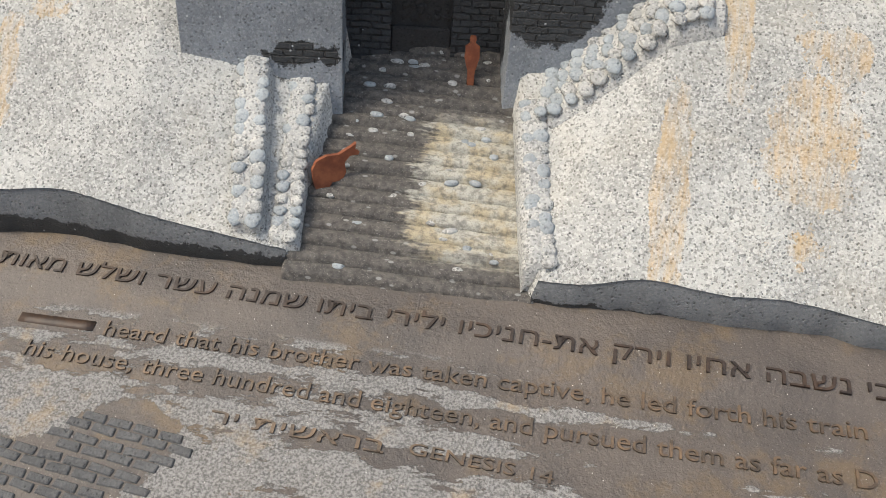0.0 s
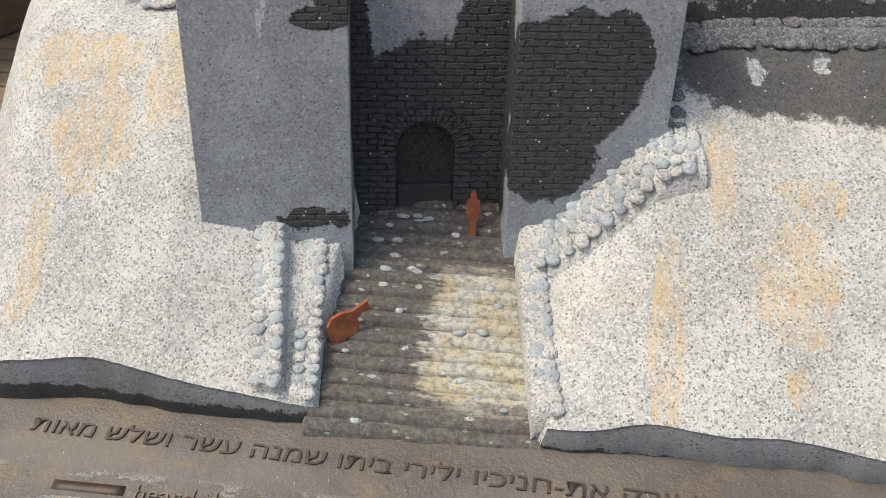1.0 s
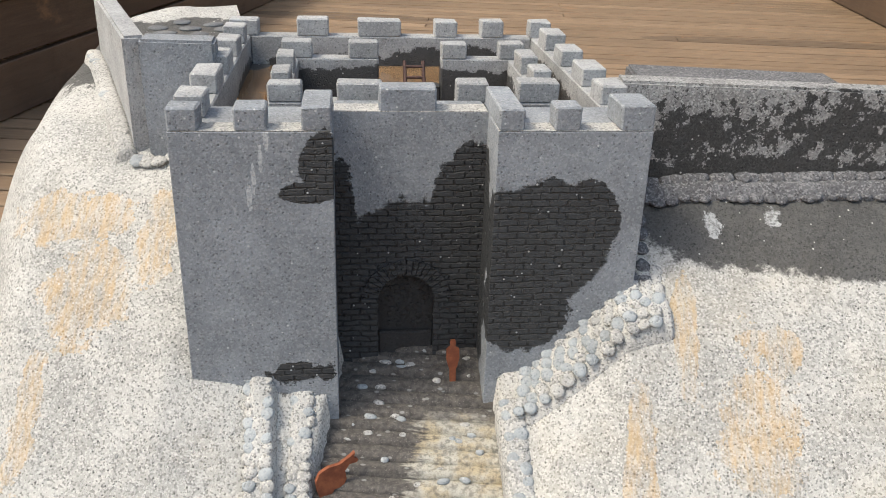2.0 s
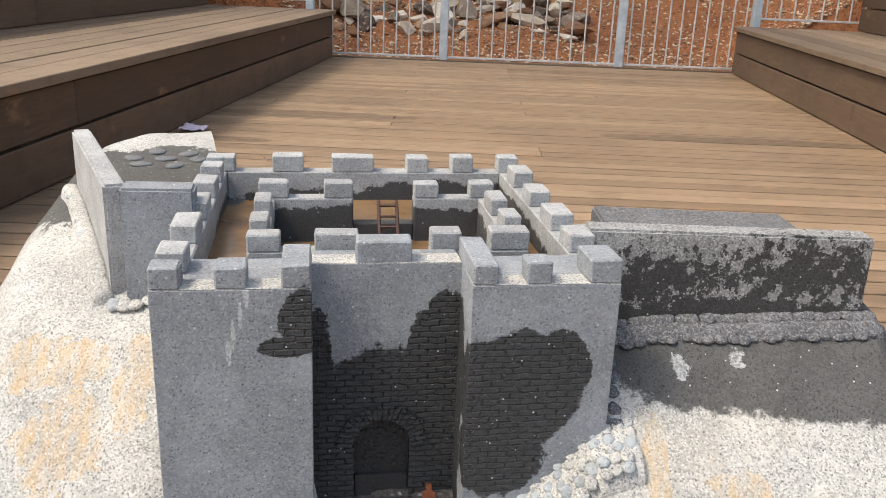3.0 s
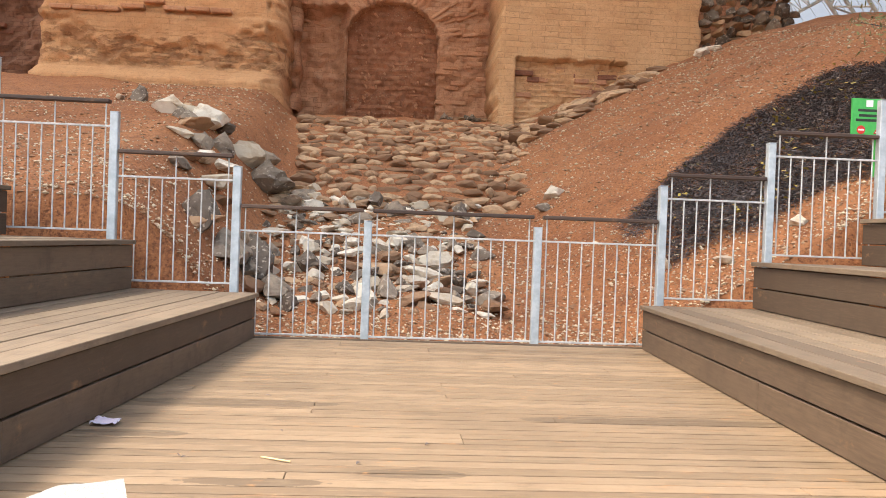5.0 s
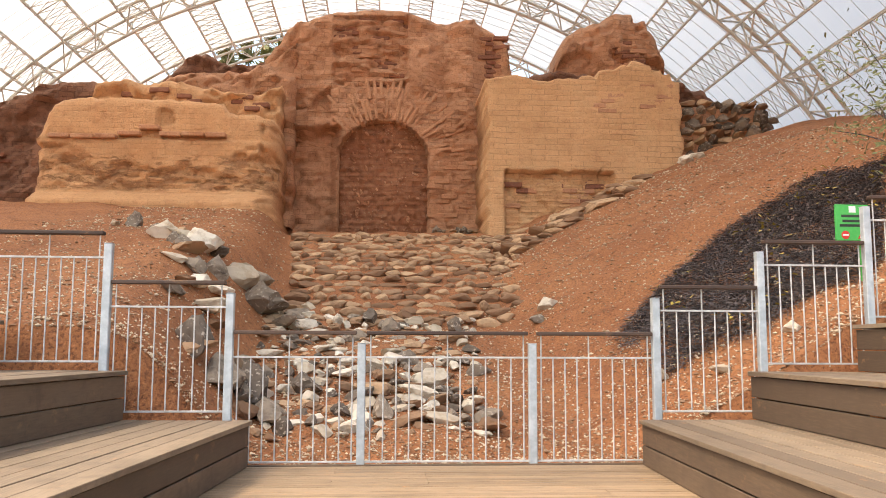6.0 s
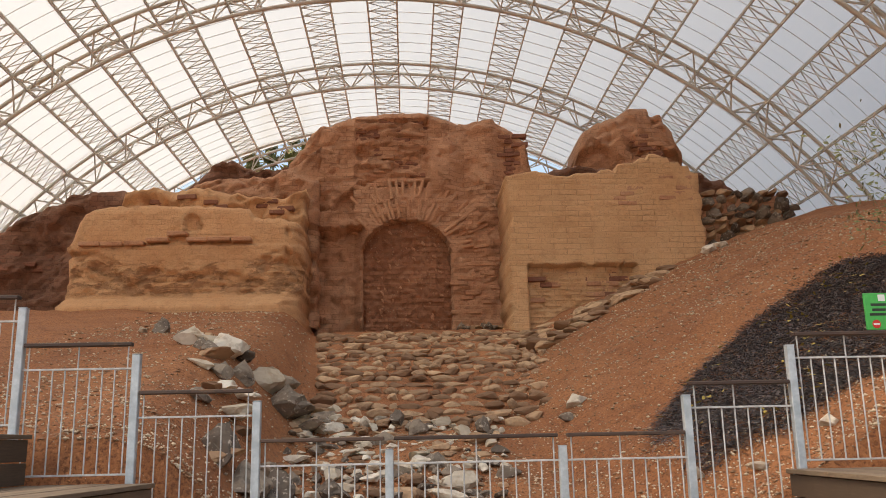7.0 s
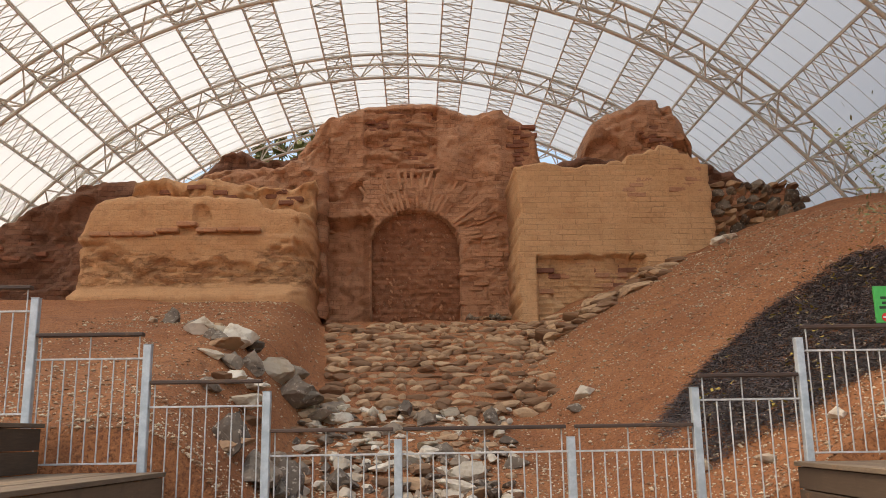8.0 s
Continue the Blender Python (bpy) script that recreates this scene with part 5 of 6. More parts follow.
bank_a = ridge("wing_wall", (0.004, 0.697), (-0.016, 0.797), 0.0115, 0.010, model_hill, M_COBBLE)
bank_b = ridge("wing_wall", (0.026, 0.695), (0.0135, 0.797), 0.0095, 0.004, model_hill, M_COBBLE)
za, zb = hill_z(0.004, 0.696) + 0.0082, hill_z(-0.016, 0.788) + 0.0082
for dx in (-0.0055, 0.0045):
    cobble_row(bank_a, (0.004 + dx, 0.695, za), (-0.016 + dx, 0.79, zb), 15, 0.0054, PALE)
za, zb = hill_z(0.026, 0.696) + 0.003, hill_z(0.0135, 0.788) + 0.003
for dx in (-0.003, 0.0055):
    cobble_row(bank_b, (0.025 + dx, 0.695, za), (0.0135 + dx, 0.79, zb), 15, 0.0052, PALE)
bank_c = ridge("wing_wall", (0.180, 0.692), (0.163, 0.79), 0.0115, 0.003, model_hill, M_COBBLE)
for dx in (0.001, 0.0095):
    cobble_row(bank_c, (0.173 + dx, 0.69, 0), (0.157 + dx, 0.79, 0), 15, 0.0052, PALE, 0.0026)
bank_d = ridge("ramp_bank", (0.168, 0.797), (0.263, 0.818), 0.025, 0.004, model_hill, M_COBBLE, 46, 0.6)
for off in (-0.0205, -0.0125, -0.0045, 0.0035, 0.0115, 0.0185):
    for k in range(12):
        s = (k + 0.5 * (off > -0.01)) / 12
        x, y = 0.168 + 0.095 * s, 0.797 + 0.021 * s
        at = (x, y + off, 0.4 * hill_z(x, y) + 0.6 * hill_z(x, y + off) + 0.0048)
        cobble_row(bank_d, at, at, 1, 0.0053, PALE)
bank_e = ridge("wall_footing", (0.236, 0.890), (0.462, 0.903), 0.012, 0.005, model_hill, M_DARKCOBBLE)
cobble_row(bank_e, (0.238, 0.893, 0), (0.458, 0.906, 0), 24, 0.0072, DARK, 0.006)
cobble_row(bank_e, (0.240, 0.881, 0), (0.456, 0.894, 0), 24, 0.0072, DARK, 0.003)
for k in range(2):
    cobble_row(bank_e, (0.243 + 0.008 * k, 0.815, 0), (0.240 + 0.008 * k, 0.87, 0), 6, 0.006, DARK, 0.001)
bank_f = ridge("wall_footing", (-0.252, 1.100), (-0.143, 0.903), 0.010, 0.007, model_hill, M_COBBLE, 40)
cobble_row(bank_f, (-0.252, 1.095, 0), (-0.146, 0.905, 0), 18, 0.0065, PALE, 0.0055)
cobble_row(bank_f, (-0.14, 0.897, 0), (-0.096, 0.906, 0), 5, 0.0075, PALE, 0.004)
for k in range(7):
    x, y = -0.195 + 0.036 * math.cos(k * 1.05) * (k > 0), 1.215 + 0.03 * math.sin(k * 1.05) * (k > 0)
    put_mesh("disc", DISCS[k % 2], model_hill, pose(x, y, hill_z(x, y), 0, 0, k * 50) @ Matrix.Diagonal((0.0125, 0.010, 0.007, 1)))


for k in range(46):
    y = rng.uniform(0.69, 0.85)
    lo, hi = road_edges(y)
    x = rng.uniform(lo + 0.012, hi - 0.012)
    put_mesh("road_cobble", rng.choice(PALE), model_hill, pose(x, y, road_z(y) + 0.0016, 12, 0, rng.uniform(-25, 25)) @ Matrix.Diagonal((rng.uniform(0.0028, 0.0055), 0.0026, 0.0042, 1)))


# ---- cut-out figures ----
def cutout(name, outline, thick, at, rz, label, category):
    bm = bmesh.new()
    f = bm.faces.new([bm.verts.new((x, 0, z)) for x, z in outline])
    r = bmesh.ops.extrude_face_region(bm, geom=[f])
    for e in r["geom"]:
        if isinstance(e, bmesh.types.BMVert):
            e.co.y = thick
    bmesh.ops.triangulate(bm, faces=[q for q in bm.faces if len(q.verts) > 4])
    bmesh.ops.recalc_face_normals(bm, faces=bm.faces)
    ob = part(name, bm, M_RUST)
    ob.matrix_world = pose(*at, -6, 0, rz)
    return tagged(ob, label, category)


cutout("standing_figurine", [(-0.0022, -0.004), (0.0022, -0.004), (0.0024, 0.008), (0.0036, 0.0115), (0.0049, 0.017), (0.0046, 0.0245), (0.0016, 0.0268), (0.0022, 0.029), (0.0016, 0.0315), (-0.0016, 0.0315), (-0.0022, 0.029), (-0.0016, 0.0268), (-0.0046, 0.0245), (-0.0049, 0.017), (-0.0036, 0.0115), (-0.0024, 0.008)],
       0.0022, (0.1195, 0.822, road_z(0.822) + 0.003), 14, "rust-brown flat metal figurine standing on the model road", "figurine")
cutout("donkey_figurine", [(-0.0135, -0.004), (-0.006, -0.004), (-0.003, 0.0005), (0.0035, 0.001), (0.0062, 0.006), (0.0055, 0.0125), (0.009, 0.0165), (0.0145, 0.0165), (0.0155, 0.0185), (0.0125, 0.0205), (0.0135, 0.0245), (0.0105, 0.0225), (0.0085, 0.0215), (0.002, 0.0185), (-0.006, 0.0185), (-0.0125, 0.016), (-0.0155, 0.0105), (-0.0150, 0.003)],
       0.003, (0.0475, 0.742, road_z(0.742) + 0.003), 32, "rust-brown flat metal donkey figurine on the model road", "figurine")


# ---- lettering on the plinth ----
def lettering(text, x0, y0, x1, y1, size, name, label):
    cu = bpy.data.curves.new(name, "FONT")
    cu.body, cu.size, cu.extrude, cu.resolution_u = text, 1.0, 0.0011 / size, 3
    ob = new(name, cu)
    bpy.context.view_layer.update()
    me = bpy.data.meshes.new_from_object(ob.evaluated_get(bpy.context.evaluated_depsgraph_get()))
    bpy.data.objects.remove(ob)
    me.materials.clear()
    me.materials.append(M_LETTER if "dark" in label else M_LATIN)
    width = max(v.co.x for v in me.vertices)
    a = Vector((x0, y0, plinth_z(x0, y0)))
    b = Vector((x1, y1, plinth_z(x1, y1)))
    ex = (b - a).normalized()
    ey = Vector((0, 1, 0.31))
    ey = (ey - ex * ey.dot(ex)).normalized()
    ez = ex.cross(ey)
    k = (b - a).length / width
    raise_by = 0.004 if "dark" in label else 0.0
    m = Matrix(((ex.x * k, ey.x * size, ez.x * size, a.x), (ex.y * k, ey.y * size, ez.y * size, a.y), (ex.z * k, ey.z * size, ez.z * size, a.z + raise_by), (0, 0, 0, 1)))
    return put_mesh(name, me, plinth, m, label)


lettering("\u05db\u05d9 \u05e0\u05e9\u05d1\u05d4 \u05d0\u05d7\u05d9\u05d5 \u05d5\u05d9\u05e8\u05e7 \u05d0\u05ea-\u05d7\u05e0\u05d9\u05db\u05d9\u05d5 \u05d9\u05dc\u05d9\u05e8\u05d9 \u05d1\u05d9\u05ea\u05d5 \u05e9\u05de\u05e0\u05d4 \u05e2\u05e9\u05e8 \u05d5\u05e9\u05dc\u05e9 \u05de\u05d0\u05d5\u05ea"[::-1], -0.148, 0.6745, 0.372, 0.6470, 0.0155, "lettering", "line of dark raised letters in a second script")
lettering("heard that his brother was taken captive, he led forth his train", -0.066, 0.6375, 0.356, 0.6265, 0.0145, "lettering", "line of raised brown letters")
lettering("his house, three hundred and eighteen, and pursued them as far as D", -0.106, 0.6205, 0.357, 0.6000, 0.0145, "lettering", "line of raised brown letters")
lettering("\u05d1\u05e8\u05d0\u05e9\u05d9\u05ea \u05d9\u05e8"[::-1], 0.012, 0.5945, 0.108, 0.5885, 0.0115, "lettering", "short line of worn letters in a second script")
lettering("GENESIS 14", 0.120, 0.5900, 0.196, 0.5835, 0.0095, "lettering", "short line of worn capital letters")
bar = slab_from(lambda s, t: (-0.118 + 0.046 * s, 0.6405 - 0.0012 * s + 0.006 * t, plinth_z(-0.118 + 0.046 * s, 0.6405 + 0.006 * t) + 0.0003), 6, 2, 0.001, "worn_word", M_LETTER)
put_mesh("worn_word", bar, plinth, None, "worn word as a plain bar")

M_DAMPSLAB = speckled("damp_slab", (0.085, 0.085, 0.085), (0.16, 0.155, 0.15), (0.03, 0.03, 0.03), grain=0.5)
TABLET = []
for k in range(4):
    bm = box_data(-0.0066, 0.0066, -0.0024, 0.0024, -0.0012, 0.0008, 0.0006)
    for v in bm.verts:
        v.co += Vector((noise.noise(v.co * 300 + Vector((k, 0, 0))), noise.noise(v.co * 300 + Vector((0, k, 0))), 0)) * 0.0007
    me = bpy.data.meshes.new("relief_brick")
    bm.to_mesh(me)
    bm.free()
    me.materials.append(M_DAMPSLAB)
    TABLET.append(me)
for row in range(9):
    for col in range(8):
        x, y = -0.108 + 0.0148 * col + 0.0074 * (row % 2), 0.548 + 0.0062 * row - 0.002 * col
        near = min(((x + 0.03) / 0.034) ** 2 + ((y - 0.58) / 0.022) ** 2, ((x + 0.065) / 0.055) ** 2 + ((y - 0.558) / 0.016) ** 2)
        if near < 1.0:
            put_mesh("relief_brick", rng.choice(TABLET), plinth, pose(x, y, plinth_z(x, y) + 0.0001, 17, -2.3, -8 + rng.uniform(-4, 4)))

# ---- stones beyond the fence ----
ROCKS = [rock_mesh("rock", k + 1, m, 3, fl, 0.5) for k, (m, fl) in enumerate([(M_PALEROCK, 0.7), (M_PALEROCK, 0.6), (M_PALEROCK, 0.8), (M_DARKROCK, 0.7), (M_DARKROCK, 0.85), (M_DARKROCK, 0.6), (M_STEPROCK, 0.6), (M_STEPROCK, 0.7)])]
FLATS = [rock_mesh("stone", k + 20, M_STEPROCK, 2, 0.46, 0.3) for k in range(8)]


def gz(x, y):
    return float(ground_z(x, y))


def boulder(me, x, y, r, sink=0.25, label="", stretch=1.0):
    ob = put_mesh("boulder", me, None, pose(x, y, gz(x, y) + r * (0.55 - sink), rng.uniform(-15, 15), rng.uniform(-15, 15), rng.uniform(0, 360)) @ Matrix.Diagonal((r * stretch, r * rng.uniform(0.7, 1.0), r * rng.uniform(0.7, 1.0), 1)))
    return tagged(ob, label, "boulder", "boulders in the gully")


LAB = {0: "rounded pale limestone boulder lying on red soil", 1: "dark basalt boulder lying on red soil", 2: "brown boulder half sunk in red soil"}


def kind_of(i):
    return 0 if i < 3 else 1 if i < 6 else 2


# the curved line of boulders on the bank, then the gully floor
LINE = [(-3.62, 13.6, 0.2, 4), (-3.1, 12.9, 0.2, 5), (-2.85, 12.3, 0.24, 0), (-2.6, 12.35, 0.26, 1), (-2.37, 12.2, 0.34, 0), (-2.5, 11.9, 0.22, 3), (-2.22, 11.3, 0.26, 5), (-2.05, 11.8, 0.24, 4), (-1.95, 11.25, 0.26, 1),
        (-1.85, 12.6, 0.3, 2), (-1.77, 13.0, 0.26, 3), (-1.6, 12.5, 0.36, 4), (-1.42, 12.85, 0.3, 2), (-1.25, 12.5, 0.3, 5), (-1.2, 13.2, 0.2, 6), (-1.0, 12.8, 0.22, 3), (-1.9, 10.6, 0.26, 1), (-2.1, 10.9, 0.2, 0),
        (-1.75, 9.15, 0.3, 4), (-1.5, 9.4, 0.34, 3), (-1.25, 9.9, 0.36, 4), (-1.0, 9.4, 0.26, 3), (-1.45, 10.3, 0.26, 5), (-0.75, 10.1, 0.22, 4)]
for x, y, r, i in LINE:
    boulder(ROCKS[i], x, y, r * 0.8, 0.2, LAB[kind_of(i)], 1.25)
    j = rng.choice((0, 1, 3, 4, 6, 7))
    boulder(ROCKS[j], x + rng.uniform(-0.35, 0.35), y + rng.uniform(-0.45, 0.25), r * rng.uniform(0.35, 0.6), 0.25, LAB[kind_of(j)], 1.2)
placed = []
tries = 0
while len(placed) < 290 and tries < 9000:
    tries += 1
    y = 8.7 + 4.2 * rng.random() ** 0.9
    lo, hi = float(chan_left(y)), float(chan_right(y))
    x = rng.uniform(lo - 0.1, hi - 0.35 - 0.15 * (12.5 - y))
    r = rng.choice((0.05, 0.06, 0.06, 0.07, 0.07, 0.08, 0.09, 0.1, 0.11, 0.13, 0.16))
    if any((x - a) ** 2 + (y - b) ** 2 < (0.72 * (r + c)) ** 2 for a, b, c in placed):
        continue
    placed.append((x, y, r))
    i = rng.choice((0, 0, 1, 1, 2, 3, 4, 5, 6, 6, 7, 7))
    boulder(ROCKS[i], x, y, r, 0.2, LAB[kind_of(i)], 1.25)
for x, y, r, i in ((2.46, 12.2, 0.15, 0), (2.3, 11.9, 0.12, 3), (6.9, 18.7, 0.2, 0), (7.3, 18.9, 0.16, 1), (3.4, 8.4, 0.09, 1), (4.1, 8.3, 0.1, 0), (3.0, 8.9, 0.08, 0)):
    boulder(ROCKS[i], x, y, r, 0.2, LAB[kind_of(i)])

stairway = thing("stone_stairway", "broad ancient stairway of rough flat field stones", "stairway", kind="structure")
for row in range(19):
    y = 12.75 + 0.36 * row
    lo, hi = float(chan_left(y)) + 0.1, float(chan_right(y)) + 0.2
    level = gz(0.5, y)
    x = lo
    while x < hi:
        w = rng.uniform(0.07, 0.22)
        put_mesh("stone", rng.choice(FLATS), stairway, pose(x + w, y + rng.uniform(-0.035, 0.035), max(level, gz(x + w, y)) + rng.uniform(-0.025, 0.02), rng.uniform(-4, 4), rng.uniform(-4, 4), rng.uniform(-7, 7)) @ Matrix.Diagonal((w * 1.05, rng.uniform(0.09, 0.14), rng.uniform(0.13, 0.19), 1)))
        x += w * 1.98
side_steps = thing("side_steps", "heap of flat stones stepping up beside the tower", "stairway", kind="structure")
for k in range(60):
    t = rng.random()
    x, y = 2.75 + 3.3 * t + rng.uniform(-0.25, 0.25), 16.6 + 2.5 * t + rng.uniform(-0.5, 0.5)
    w = rng.uniform(0.14, 0.38)
    put_mesh("stone", rng.choice(FLATS + ROCKS[6:8]), side_steps, pose(x, y, gz(x, y) + 0.05, rng.uniform(-8, 8), rng.uniform(-12, 4), rng.uniform(-25, 25)) @ Matrix.Diagonal((w, w * 0.7, w * 0.65, 1)))
rubble = thing("rubble_wall", "dry wall of dark rough field stones beside the tower", "wall")
z = 5.3
while z < 7.05:
    x = 7.45 + rng.uniform(0, 0.15)
    while x < 9.9 - 0.5 * max(0, z - 6.2):
        w = rng.uniform(0.12, 0.2)
        if z > gz(x, 20.4) - 0.25:
            put_mesh("stone", rng.choice(ROCKS[3:8] + ROCKS[6:8]), rubble, pose(x + w, 20.45 + 0.08 * (z - 5.3) + rng.uniform(-0.05, 0.05), z + rng.uniform(-0.03, 0.03), rng.uniform(-15, 15), rng.uniform(-15, 15), rng.uniform(-20, 20)) @ Matrix.Diagonal((w * 1.0, 0.2, w * 1.05, 1)))
        x += w * 2.0
    z += 0.19
box("rubble_core", (7.4, 9.7, 20.55, 21.6, 4.8, 6.95), M_BRICKWORK, rubble, 0.1)
plinth_stones = thing("foundation_stones", "course of dark foundation stones under the gate pier", "foundation")
for k in range(9):
    for j in range(2):
        put_mesh("stone", ROCKS[3 + (k + j) % 5], plinth_stones, pose(1.45 + 0.15 * k + 0.07 * j, 22.3, 3.75 + 0.2 * j, 0, 0, k * 40) @ Matrix.Diagonal((0.15, 0.15, 0.13, 1)))

# pebbles strewn over the soil, joined
pv, pf = [], []
OCT = [(1, 0, 0), (0, 1, 0), (-1, 0, 0), (0, -1, 0), (0, 0, 0.7), (0, 0, -0.7)]
OF = [(0, 1, 4), (1, 2, 4), (2, 3, 4), (3, 0, 4), (1, 0, 5), (2, 1, 5), (3, 2, 5), (0, 3, 5)]
count = 0
while count < 30000:
    y = 7.75 + 11.5 * rng.random() ** 1.7
    x = rng.uniform(-5.0, 8.5)
    inside = chan_left(y) < x < chan_right(y) - 0.3
    if inside and y > 12.7 or rng.random() < (0.45 if x < chan_left(y) else 0.1) or y > 10.5 and rng.random() < 0.4:
        continue
    k = len(pv)
    r = rng.uniform(0.006, 0.017) * (1 + 0.8 * (rng.random() < 0.12)) * (1 + 0.03 * (y - 8))
    zz = gz(x, y) + 0.07 * noise.fractal(Vector((x * 0.9, y * 0.9, 3.0)), 1.0, 2.0, 5) + 0.018 * noise.noise(Vector((x * 6, y * 6, 9.0))) + r * 0.3
    a, sx = rng.uniform(0, 6.28), rng.uniform(0.7, 1.5)
    for px, py, pz in OCT:
        jx, jy = px * r * sx * rng.uniform(0.8, 1.2), py * r * rng.uniform(0.8, 1.2)
        pv.append((x + jx * math.cos(a) - jy * math.sin(a), y + jx * math.sin(a) + jy * math.cos(a), zz + pz * r))
    pf += [tuple(k + i for i in q) for q in OF]
    count += 1
np_ = Nodes("pebbles", 0.9)
isl = np_.island()
M_PEBBLE = np_.done(np_.mix(np_.step(isl, 0.2, 1.0), (0.3, 0.16, 0.085), (0.68, 0.56, 0.4)), np_.noise(80, 3), 0.004, 0.5)
tagged(put_mesh("pebbles", mesh_of("pebbles", pv, pf, M_PEBBLE)), "small pale limestone pebbles strewn over red soil", "pebbles", kind="stuff")


# ---- plants ----
def blades(name, spots, material, lo, hi, width, label, category, droop=0.5, rise=(-0.15, 0.75)):
    v, f = [], []
    for x, y, z in spots:
        k = len(v)
        a, ln = rng.uniform(0, 6.28), rng.uniform(lo, hi)
        el = rng.uniform(*rise)
        d = Vector((math.cos(a) * math.cos(el), math.sin(a) * math.cos(el), math.sin(el)))
        s = Vector((-math.sin(a), math.cos(a), rng.uniform(-0.6, 0.6))).normalized() * width
        p0 = Vector((x, y, z))
        p1 = p0 + d * ln * 0.55
        p2 = p0 + d * ln + Vector((rng.uniform(-0.3, 0.3), rng.uniform(-0.3, 0.3), -droop * rng.random())) * ln * 0.5
        v += [p0 - s, p0 + s, p1 + s * 0.8, p1 - s * 0.8, p2]
        f += [(k, k + 1, k + 2, k + 3), (k + 3, k + 2, k + 4)]
    return tagged(put_mesh(name, mesh_of(name, v, f, material)), label, category, kind="stuff")


SCRUB = [(3.1, 10.55), (3.77, 10.95), (4.33, 11.21), (4.8, 11.41), (5.33, 11.58), (5.77, 11.56), (6.27, 11.27), (6.68, 10.82), (5.23, 8.56), (4.85, 8.7), (4.47, 8.68), (4.07, 8.61), (3.77, 8.73), (3.22, 9.01), (3.09, 9.76)]


def inside(x, y, outline):
    odd = False
    for (ax, ay), (bx, by) in zip(outline, outline[1:] + outline[:1]):
        if (ay > y) != (by > y) and x < ax + (y - ay) * (bx - ax) / (by - ay):
            odd = not odd
    return odd


def scrub_spot():
    while True:
        x, y = rng.uniform(2.5, 10.0), rng.uniform(8.0, 14.5)
        w = 0.22 * noise.noise(Vector((x * 1.6, y * 1.6, 7))) + rng.gauss(0, 0.09)
        if inside(x + w, y + w, SCRUB):
            return x, y, gz(x, y) + 0.07 * noise.fractal(Vector((x * 0.9, y * 0.9, 3.0)), 1.0, 2.0, 5) + 0.01


blades("dry_scrub", [scrub_spot() for _ in range(50000)], M_TWIG, 0.06, 0.18, 0.0052, "dark dead scrub matted over the bank", "scrub", 0.8, (-0.25, 0.35))
spots = []
for _ in range(500):
    x, y, z = scrub_spot()
    if noise.noise(Vector((x * 2, y * 2, 1))) > 0.05:
        spots.append((x, y, z + rng.uniform(0.08, 0.22)))
blades("yellow_weeds", spots, M_YELLOW, 0.04, 0.09, 0.018, "yellow-green weeds growing through dark scrub", "weeds")


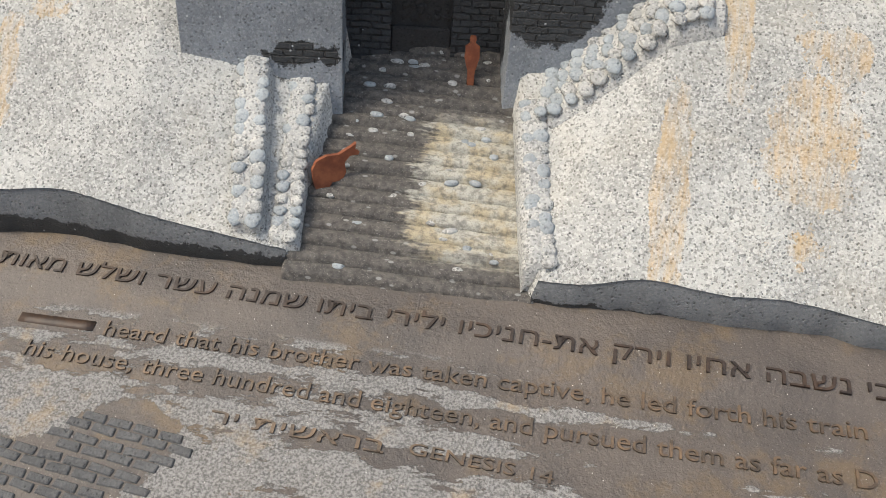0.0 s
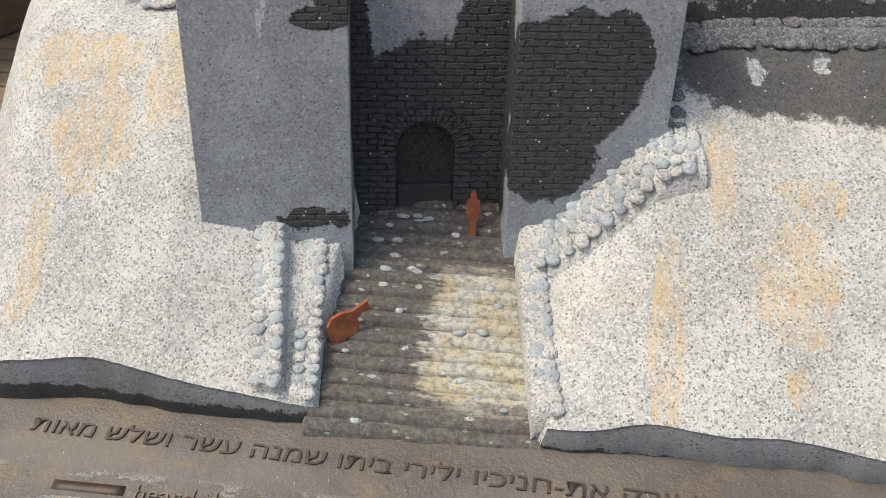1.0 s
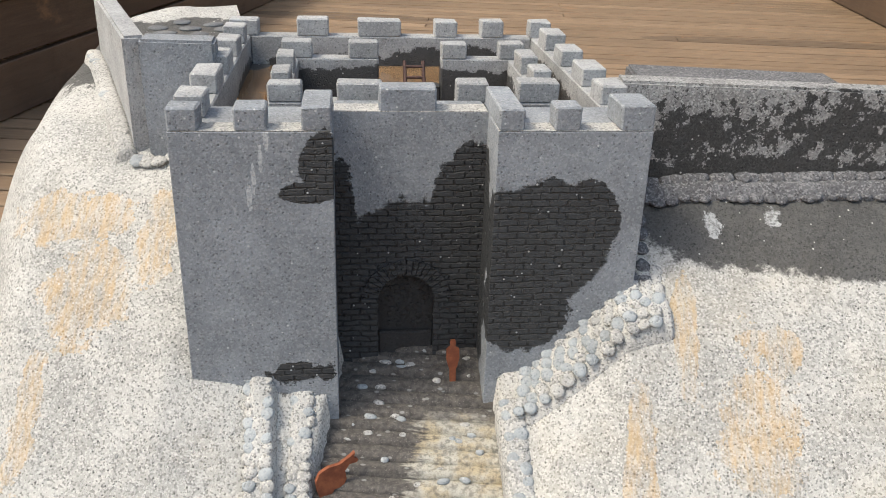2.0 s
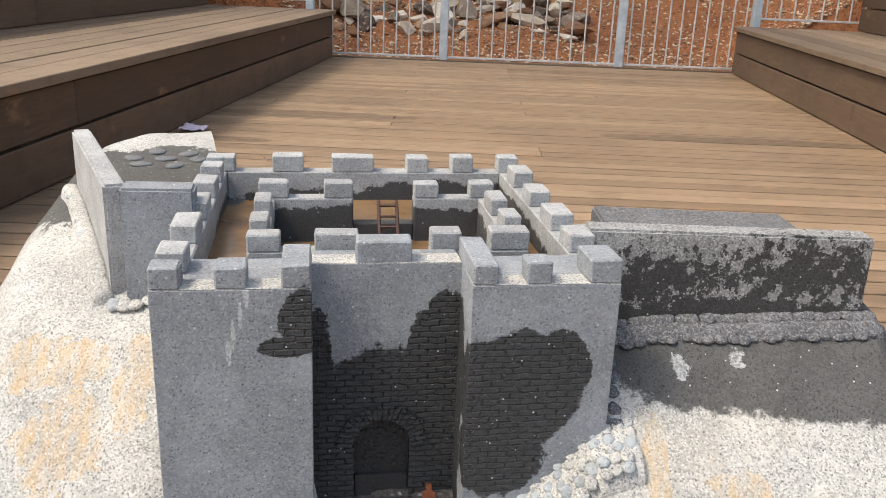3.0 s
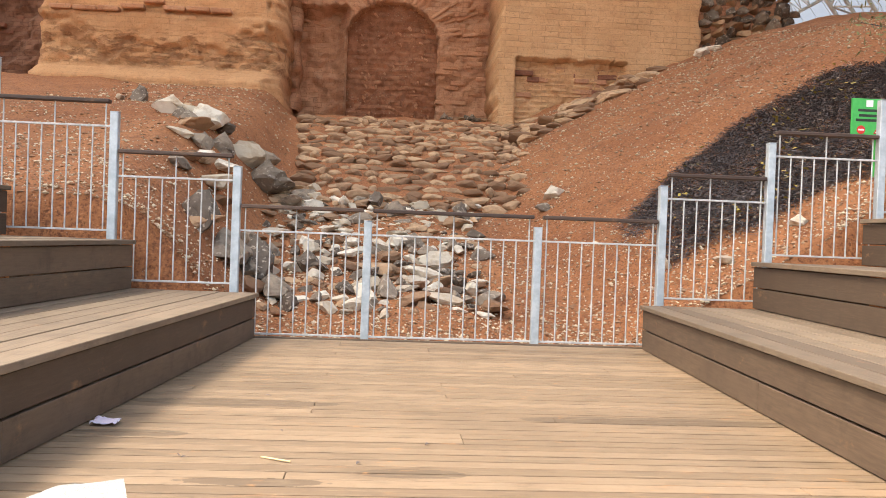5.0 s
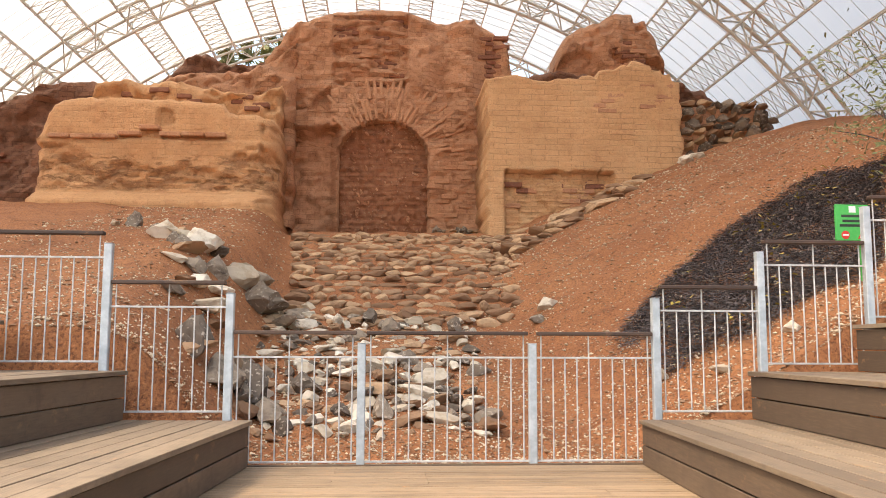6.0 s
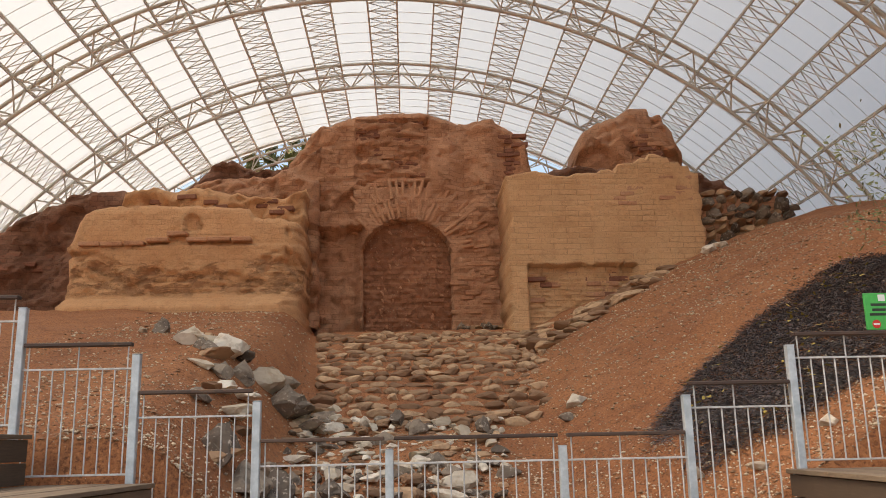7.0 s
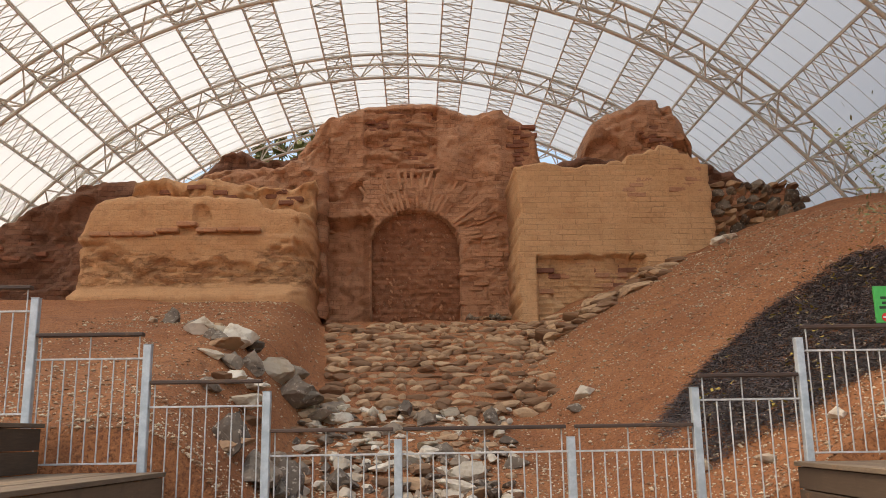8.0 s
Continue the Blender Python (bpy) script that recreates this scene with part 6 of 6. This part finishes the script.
def leafy_branch(name, root, tip_list, leaves, label, category, leaf=0.05, material=None, thick=0.014):
    ob = thing(name, label, category, root)
    r0 = Vector(root)
    seg, spots = [], []
    for tip in tip_list:
        tip = Vector(tip)
        last = Vector((0, 0, 0))
        for k in range(1, 9):
            t = k / 8
            p = (tip - r0) * t + Vector((0.12 * math.sin(5 * t + tip.x), 0.1 * math.cos(4 * t + tip.z), 0.25 * math.sin(math.pi * t)))
            seg.append((last, p, thick * (1 - t) + 0.004))
            if k > 3:
                for _ in range(leaves):
                    spots.append(p + Vector((rng.gauss(0, 0.13), rng.gauss(0, 0.13), rng.gauss(0, 0.13))))
            last = p
    v, f = [], []
    for a, b, r in seg:
        vv, ff = rods([(a, b)], r, 5)
        f += [tuple(i + len(v) for i in q) for q in ff]
        v += vv
    put_mesh("branch", mesh_of("branch", v, f, M_TWIG, True), ob)
    v, f = [], []
    for p in spots:
        k = len(v)
        u = Vector((rng.gauss(0, 1), rng.gauss(0, 1), rng.gauss(0, 1))).normalized()
        w = u.orthogonal().normalized()
        ln = leaf * rng.uniform(0.6, 1.3)
        v += [p - u * ln, p + w * ln * 0.35, p + u * ln, p - w * ln * 0.35]
        f.append((k, k + 1, k + 2, k + 3))
    put_mesh("foliage", mesh_of("foliage", v, f, material or M_LEAF), ob)
    return ob


leafy_branch("shrub", (6.3, 9.4, 2.6), [(5.1, 9.2, 4.2), (5.3, 9.0, 3.7), (5.2, 9.1, 3.35), (5.6, 9.3, 4.5), (5.9, 9.5, 4.2), (6.6, 9.7, 4.4)], 26, "sparse shrub with small yellow-green leaves on the bank", "shrub", 0.05)
leafy_branch("tree", (-5.5, 37, 9.5), [(-9, 37, 13.5), (-7.5, 36.5, 15), (-6, 37, 15.6), (-4.5, 36.6, 15.8), (-3.2, 37, 15.2), (-2, 37, 14), (-6.8, 36, 14), (-4, 36, 14.3)], 90, "distant dark green tree behind the ruin", "tree", 0.22, None, 0.12)

# ---- litter on the deck ----
paper = slab_from(lambda s, t: (-1.13 + 0.11 * s, 4.1 + 0.1 * t, 0.012 + 0.03 * abs(noise.noise(Vector((s * 4, t * 4, 3))))), 10, 10, 0.002, "paper_scrap", M_PAPER)
tagged(put_mesh("paper_scrap", paper), "crumpled pale pink paper scrap on the deck", "litter")
v, f = rods([((-0.32, 3.63, 0.004), (-0.2, 3.56, 0.006))], 0.004, 5)
tagged(put_mesh("straw", mesh_of("straw", v, f, M_STRAW)), "thin dry straw lying on the deck", "litter")
for k, (x, y) in enumerate(((-0.62, 3.6), (0.05, 3.55), (-0.63, 3.62), (-0.45, 4.9), (0.35, 3.9), (-0.3, 4.1))):
    tagged(put_mesh("dead_leaf", slab_from(lambda s, t, x=x, y=y, k=k: (x + 0.03 * s * math.cos(k) - 0.012 * (t - 0.5) * math.sin(math.pi * s), y + 0.03 * s * math.sin(k) + 0.014 * (t - 0.5) * math.sin(math.pi * s), 0.004 + 0.006 * math.sin(math.pi * s)), 6, 3, 0.001, "dead_leaf", M_TWIG)), "curled dark dead leaf on the deck", "litter")
